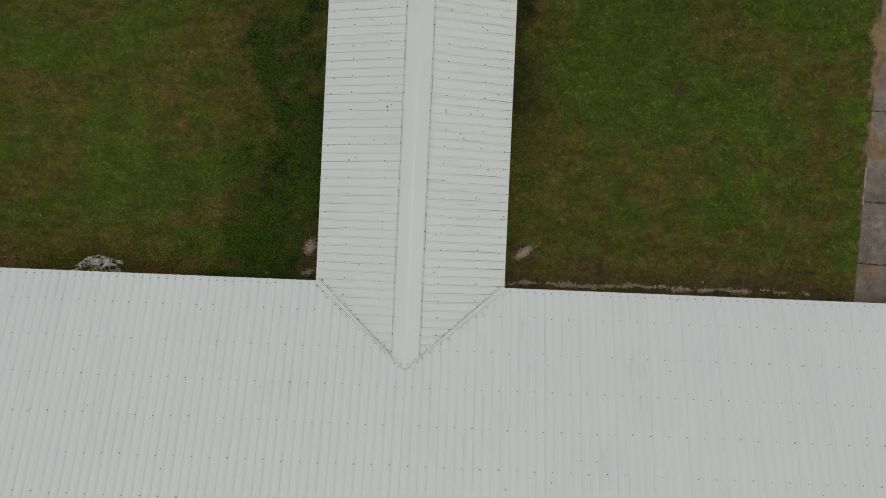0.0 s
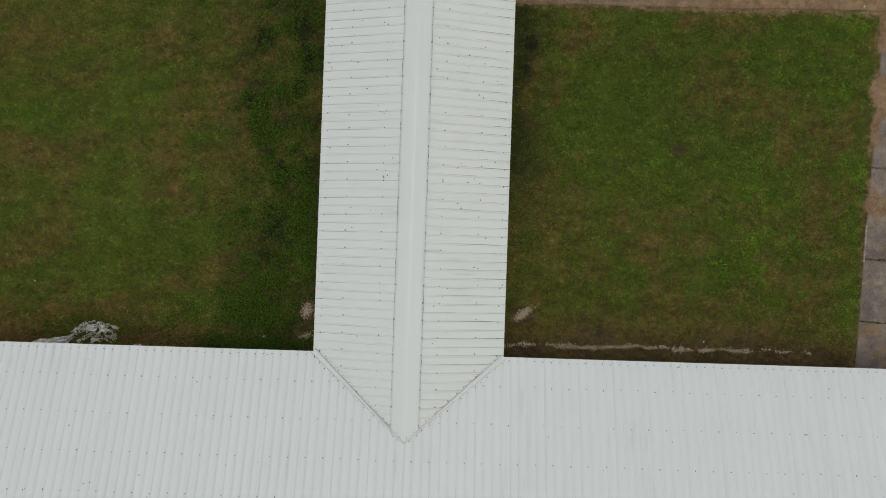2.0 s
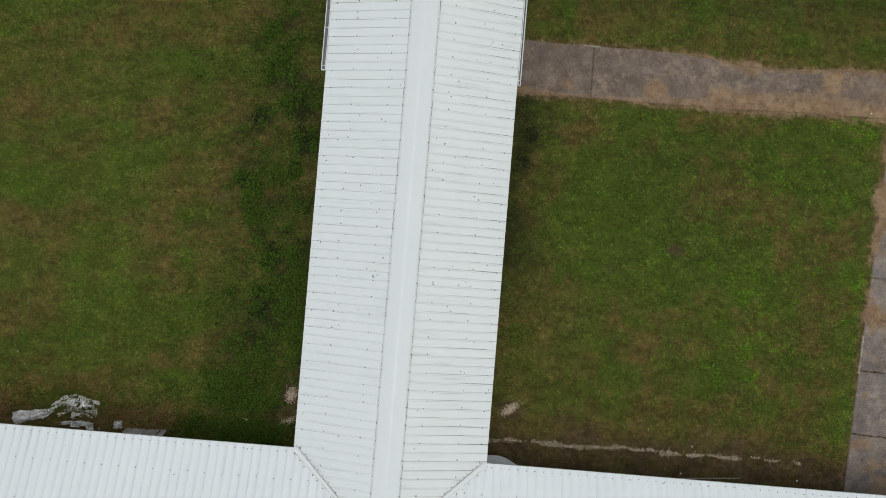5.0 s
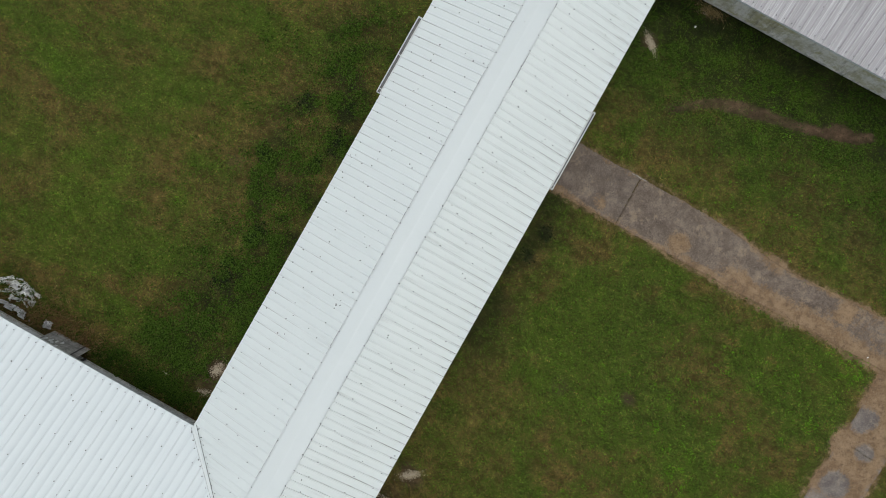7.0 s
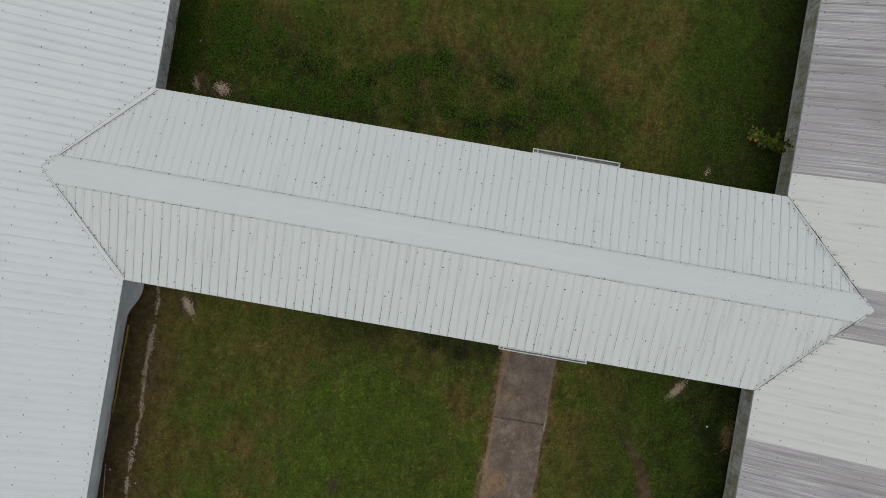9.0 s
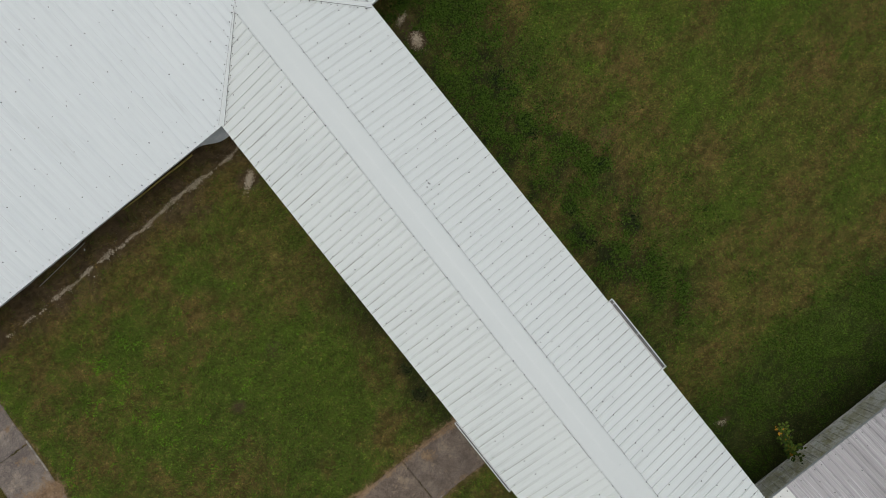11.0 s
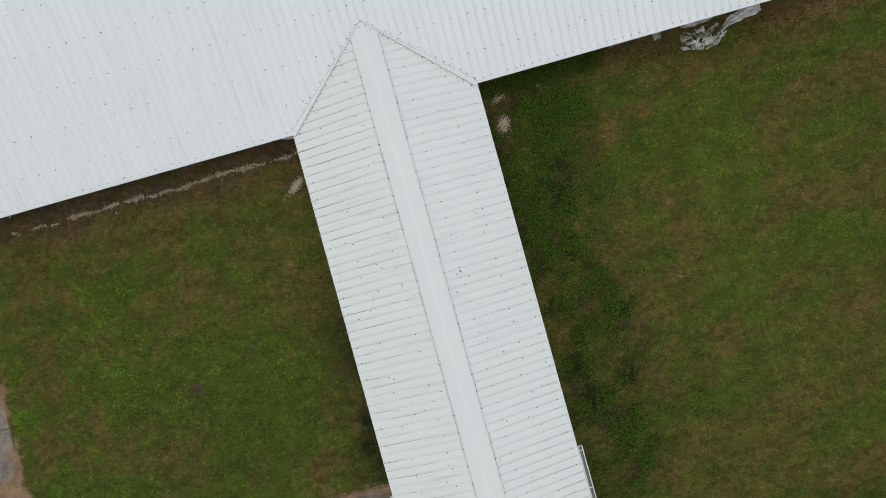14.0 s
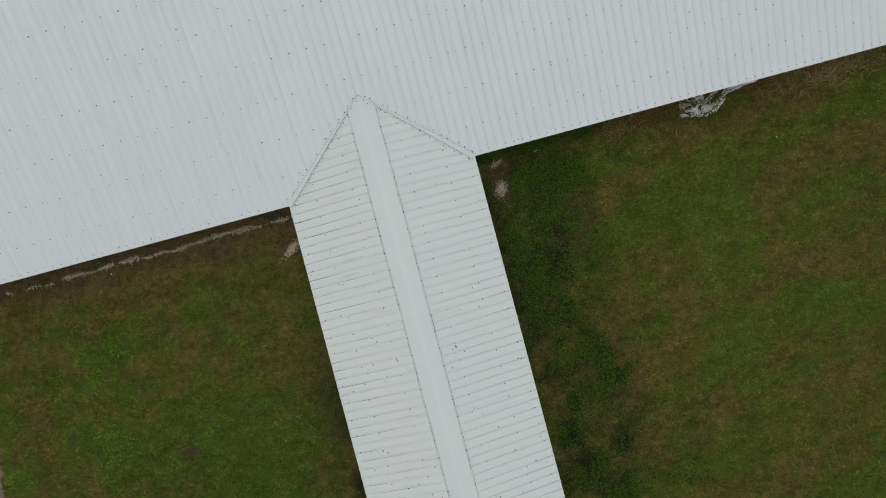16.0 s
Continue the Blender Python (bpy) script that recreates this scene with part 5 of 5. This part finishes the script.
blades("grass", 160000, (-17.5, -0.8, 16, 18.3), (0.10, 0.24), (0.010, 0.02), MAT_GRASS, 12, tall_accept, "taller unmown grass along the walls", (0.35, 0.9))


def leaves(name, n, area, size, material, seed, accept, label, height=(0.02, 0.12), clump=1, spread=0.1):
    """n small folded leaves (two faces each), in clumps round a centre."""
    rs = np.random.RandomState(seed)
    x, y = rs.uniform(area[0], area[2], n), rs.uniform(area[1], area[3], n)
    ok = accept(x, y, rs)
    x, y = x[ok], y[ok]
    h0 = rs.uniform(0.4, 1.0, len(x))
    x, y, h0 = (np.repeat(v, clump) for v in (x, y, h0))
    m = len(x)
    off = np.abs(rs.normal(0, 1, m))
    ang0 = rs.uniform(0, 2 * np.pi, m)
    x = x + np.cos(ang0) * off * spread
    y = y + np.sin(ang0) * off * spread
    ok = on_lawn(x, y) & (fields(x, y)[3] < 0.55)
    x, y, h0, off = x[ok], y[ok], h0[ok], off[ok]
    m = len(x)
    z = ground_height(x, y) + rs.uniform(*height, m) * h0 * np.exp(-0.4 * off ** 2)
    a = rs.uniform(0, 2 * np.pi, m)
    L = rs.uniform(*size, m)
    d = np.stack([np.cos(a), np.sin(a), rs.uniform(-0.45, 0.35, m)], -1)
    s = np.stack([-np.sin(a), np.cos(a), rs.uniform(-0.3, 0.3, m)], -1)
    c = np.stack([x, y, z], -1)
    p0, p2 = c - d * (L / 2)[:, None], c + d * (L / 2)[:, None]
    fold = np.stack([np.zeros(m), np.zeros(m), L * 0.14], -1)
    p1, p3 = c + s * (L * 0.33)[:, None] + fold, c - s * (L * 0.33)[:, None] + fold
    verts = np.stack([p0, p1, p2, p3], 1).reshape(-1, 3)
    i = np.arange(m)[:, None] * 4
    faces = np.concatenate([i + np.array([0, 1, 2]), i + np.array([0, 2, 3])], 0)
    return tagged(new(name, big_mesh(name, verts, faces, material)), label, "weeds", kind="stuff")


def dark_weeds(x, y, rs):
    dry, lush, dark, bare = fields(x, y)
    west = (x < 0) & (y < 13.5)
    return on_lawn(x, y, 0.05) & west & (rs.rand(len(x)) < (0.06 + 1.25 * np.maximum(np.maximum(dark - 0.15, blob(x, y, -5.3, 1.3, 1.1, 1.0)), 0.45 * blob(x, y, -5.0, -0.3, 2.4, 0.6))) * step(fbm(x, y, 1.8, 1), 0.36, 0.60) * step(fbm(x, y, 4.5, 7), 0.30, 0.60) * (0.25 + 0.75 * step(-x + 1.0 * (fbm(x, y, 0.8, 2) - 0.5), 2.9, 3.7)))


leaves("weeds", 34000, (-7.5, -0.6, -2.5, 13.5), (0.030, 0.072), MAT_WEED_DARK, 21, dark_weeds, "low dark green broadleaf weeds along the link wall", (0.02, 0.38), 9, 0.13)


# near-black leaves fill these spots in place of the shade among the weeds
def gap_leaves(x, y, rs):
    d = np.zeros(len(x))
    rag = ragged_edge(x, y)
    for cx, cy, rx, ry in GAP_SPOTS:
        d = np.maximum(d, blob(x, y, cx, cy, rx * 0.85, ry * 0.85, rag))
    return on_lawn(x, y) & (rs.rand(len(x)) < 0.55 * d * step(fbm(x, y, 3.5, 2), 0.38, 0.60))


leaves("weeds", 30000, (-6.2, 2.4, 4.2, 10.8), (0.030, 0.070), MAT_WEED_GAP, 26, gap_leaves, "nearly black leaves for the shaded gaps in the weeds by the link wall", (0.10, 0.40), 5, 0.10)


def north_weeds(x, y, rs):
    return on_lawn(x, y, 0.05) & (rs.rand(len(x)) < 0.6 * step(y, 14.0, 16.4) * step(fbm(x, y, 1.3, 2), 0.38, 0.60))


leaves("weeds", 17000, (-15, 14.0, 15, 18.2), (0.024, 0.058), MAT_WEED_DARK, 22, north_weeds, "dark green weeds before the north house", (0.03, 0.16), 14, 0.10)

LIME = [(10.31, 5.39, 0.5, 0.9), (11.03, 5.89, 0.3, 1.0), (10.38, 4.74, 0.35, 0.7), (11.12, 4.12, 0.35, 0.9), (10.58, 3.23, 0.4, 0.9), (10.91, 2.6, 0.4, 0.9), (9.79, 2.64, 0.4, 0.6), (11.78, 3.42, 0.3, 0.7),
        (13.82, 1.65, 0.3, 0.7), (13.9, 10.5, 0.5, 0.8), (13.9, 5.7, 0.4, 0.7), (9.8, 8.5, 0.3, 0.5), (14.0, 7.6, 0.25, 0.5), (-7.0, 5.0, 0.25, 0.3), (9.4, 6.0, 0.6, 0.35), (13.4, 0.7, 0.4, 0.4),
        (11.4, 7.0, 2.4, 0.12), (12.4, 9.4, 1.4, 0.18), (8.8, 4.2, 2.4, 0.08), (10.8, 4.4, 1.2, 0.3), (13.6, 4.8, 0.5, 0.5), (13.3, 8.2, 0.6, 0.3), (9.9, 14.0, 2.0, 0.10), (8.6, 16.4, 1.2, 0.15)]


def wall_weeds(x, y, rs):
    return on_lawn(x, y) & (rs.rand(len(x)) < (1 - step(y, -0.5, 0.35)) * step(fbm(x, y, 2.4, 4), 0.42, 0.60))


leaves("weeds", 1500, (-6.6, -0.74, -3.0, 0.4), (0.03, 0.065), MAT_WEED_DARK, 25, wall_weeds, "tall dark green weeds at the foot of the wall", (0.05, 0.32), 12, 0.11)


def lime_weeds(x, y, rs):
    d = np.zeros(len(x))
    for cx, cy, r, k in LIME:
        d = np.maximum(d, k * np.exp(-((x - cx) ** 2 + (y - cy) ** 2) / (r * r)))
    return on_lawn(x, y, 0.02) & (rs.rand(len(x)) < d * step(fbm(x, y, 2.6, 3), 0.42, 0.58))


leaves("weeds", 36000, (-8, 0, 14.5, 17.5), (0.026, 0.060), MAT_WEED_LIME, 23, lime_weeds, "bright lime green clover like weeds in the lawn", (0.02, 0.08), 9, 0.07)


def scatter_weeds(x, y, rs):
    dry, lush, dark, bare = fields(x, y)
    return on_lawn(x, y, 0.05) & (rs.rand(len(x)) < (0.25 + 0.75 * step(fbm(x, y, 0.8, 4), 0.36, 0.60)) * (1.0 - 0.65 * dry) * (1 - 0.8 * bare))


leaves("weeds", 52000, (-16, 0.3, 14, 17.5), (0.018, 0.048), MAT_CLOVER, 24, scatter_weeds, "small broadleaf weeds scattered through the lawn", (0.03, 0.08), 6, 0.07)


def straw_accept(x, y, rs):
    d = np.maximum(0.9 * np.exp(-((x + 14.4) / 1.1) ** 2 - ((y - 0.1) / 0.3) ** 2), 0.25 * np.exp(-((x + 13.2) / 0.9) ** 2 - ((y - 0.1) / 0.4) ** 2))
    return on_lawn(x, y) & (rs.rand(len(x)) < d)


blades("straw", 5000, (-16.5, -0.7, -12, 1.4), (0.15, 0.45), (0.008, 0.016), MAT_STRAW, 31, straw_accept, "dry yellow straw lying by the wall", (0.8, 1.0))


def rust_accept(x, y, rs):
    d = 1.0 * np.exp(-((x + 8.6) / 1.3) ** 2 - ((y + 0.3) / 0.35) ** 2) + 0.5 * np.exp(-((x + 12.8) / 1.6) ** 2 - ((y + 0.3) / 0.4) ** 2) + 0.35 * np.exp(-((x + 9.0) / 0.6) ** 2 - (y / 0.5) ** 2)
    return on_lawn(x, y) & (rs.rand(len(x)) < d)


blades("dead_weeds", 24000, (-15.5, -0.75, -5.5, 1.0), (0.16, 0.46), (0.008, 0.016), MAT_RUST_WEED, 32, rust_accept, "reddish brown dead weeds by the wall foot", (0.4, 0.95))


def heap_accept(x, y, rs):
    d = 0.8 * np.exp(-((x + 9.9) / 0.9) ** 2 - ((y - 0.05) / 0.4) ** 2) + 0.5 * np.exp(-((x + 11.2) / 0.9) ** 2 - ((y - 0.25) / 0.3) ** 2) + 0.45 * np.exp(-((x + 8.6) / 0.7) ** 2 - ((y + 0.2) / 0.4) ** 2)
    return on_lawn(x, y) & (rs.rand(len(x)) < d)


blades("grass", 16000, (-13, -0.7, -7.5, 1.0), (0.12, 0.32), (0.008, 0.018), MAT_GRASS, 33, heap_accept, "tall grass growing through the torn plastic", (0.35, 0.9))
leaves("weeds", 1500, (-13, -0.6, -7.5, 0.9), (0.03, 0.07), MAT_WEED_DARK, 34, heap_accept, "broadleaf weeds growing through the torn plastic", (0.05, 0.3), 5, 0.08)


def debris_accept(x, y, rs):
    d = 1.2 * np.exp(-((x - 4.62) / 0.42) ** 2 - ((y - 18.13) / 0.13) ** 2)
    return (y < N_WALL - 0.1) & (rs.rand(len(x)) < d)


blades("straw", 2600, (3.6, 17.6, 5.8, 18.3), (0.08, 0.22), (0.008, 0.018), MAT_STRAW, 35, debris_accept, "heap of brown straw litter at the wall foot", (0.7, 1.0))


# ---- shrub beside the north house ----
shrub = thing("shrub", "small leafy shrub with yellow and green leaves against the wall", "shrub", at=(-4.28, 17.95, 0))
verts, faces = [], []
leaf_v, leaf_f = [], []
rnd = random.Random(9)
for i in range(11):
    top = rnd.uniform(0.75, 1.35)
    tipx, tipy = rnd.uniform(-0.28, 0.30), rnd.uniform(-1.15, 0.12)
    b = len(verts)
    for f, r in ((0, 0.016), (0.5, 0.011), (1.0, 0.005)):
        px, py, pz = tipx * f ** 1.4, tipy * f ** 1.4, top * f
        verts += [(px + r * math.cos(a), py + r * math.sin(a), pz) for a in (0, 2.1, 4.2)]
    for lv in (0, 3):
        faces += [(b + lv + k, b + lv + (k + 1) % 3, b + lv + 3 + (k + 1) % 3, b + lv + 3 + k) for k in range(3)]
    for _ in range(20):
        f = rnd.uniform(0.5, 1.05)
        c = Vector((tipx * f ** 1.4 + rnd.uniform(-0.10, 0.10), tipy * f ** 1.4 + rnd.uniform(-0.10, 0.10), top * f + rnd.uniform(-0.05, 0.08)))
        a, L = rnd.uniform(0, 6.28), rnd.uniform(0.07, 0.13)
        d = Vector((math.cos(a), math.sin(a), rnd.uniform(-0.5, 0.2)))
        s = Vector((-math.sin(a), math.cos(a), rnd.uniform(-0.2, 0.2)))
        q = len(leaf_v)
        leaf_v += [tuple(c), tuple(c + d * L * 0.35 + s * L * 0.36 + Vector((0, 0, 0.01))), tuple(c + d * L * 0.75 + s * L * 0.25), tuple(c + d * L), tuple(c + d * L * 0.75 - s * L * 0.25), tuple(c + d * L * 0.35 - s * L * 0.36 + Vector((0, 0, 0.01)))]
        leaf_f += [(q, q + 1, q + 2, q + 3), (q, q + 3, q + 4, q + 5)]
child("stems", mesh_from("stems", verts, faces, MAT_BARK), shrub, label="thin brown stems")
child("foliage", mesh_from("foliage", leaf_v, leaf_f, MAT_SHRUB), shrub, label="yellow and green leaves")
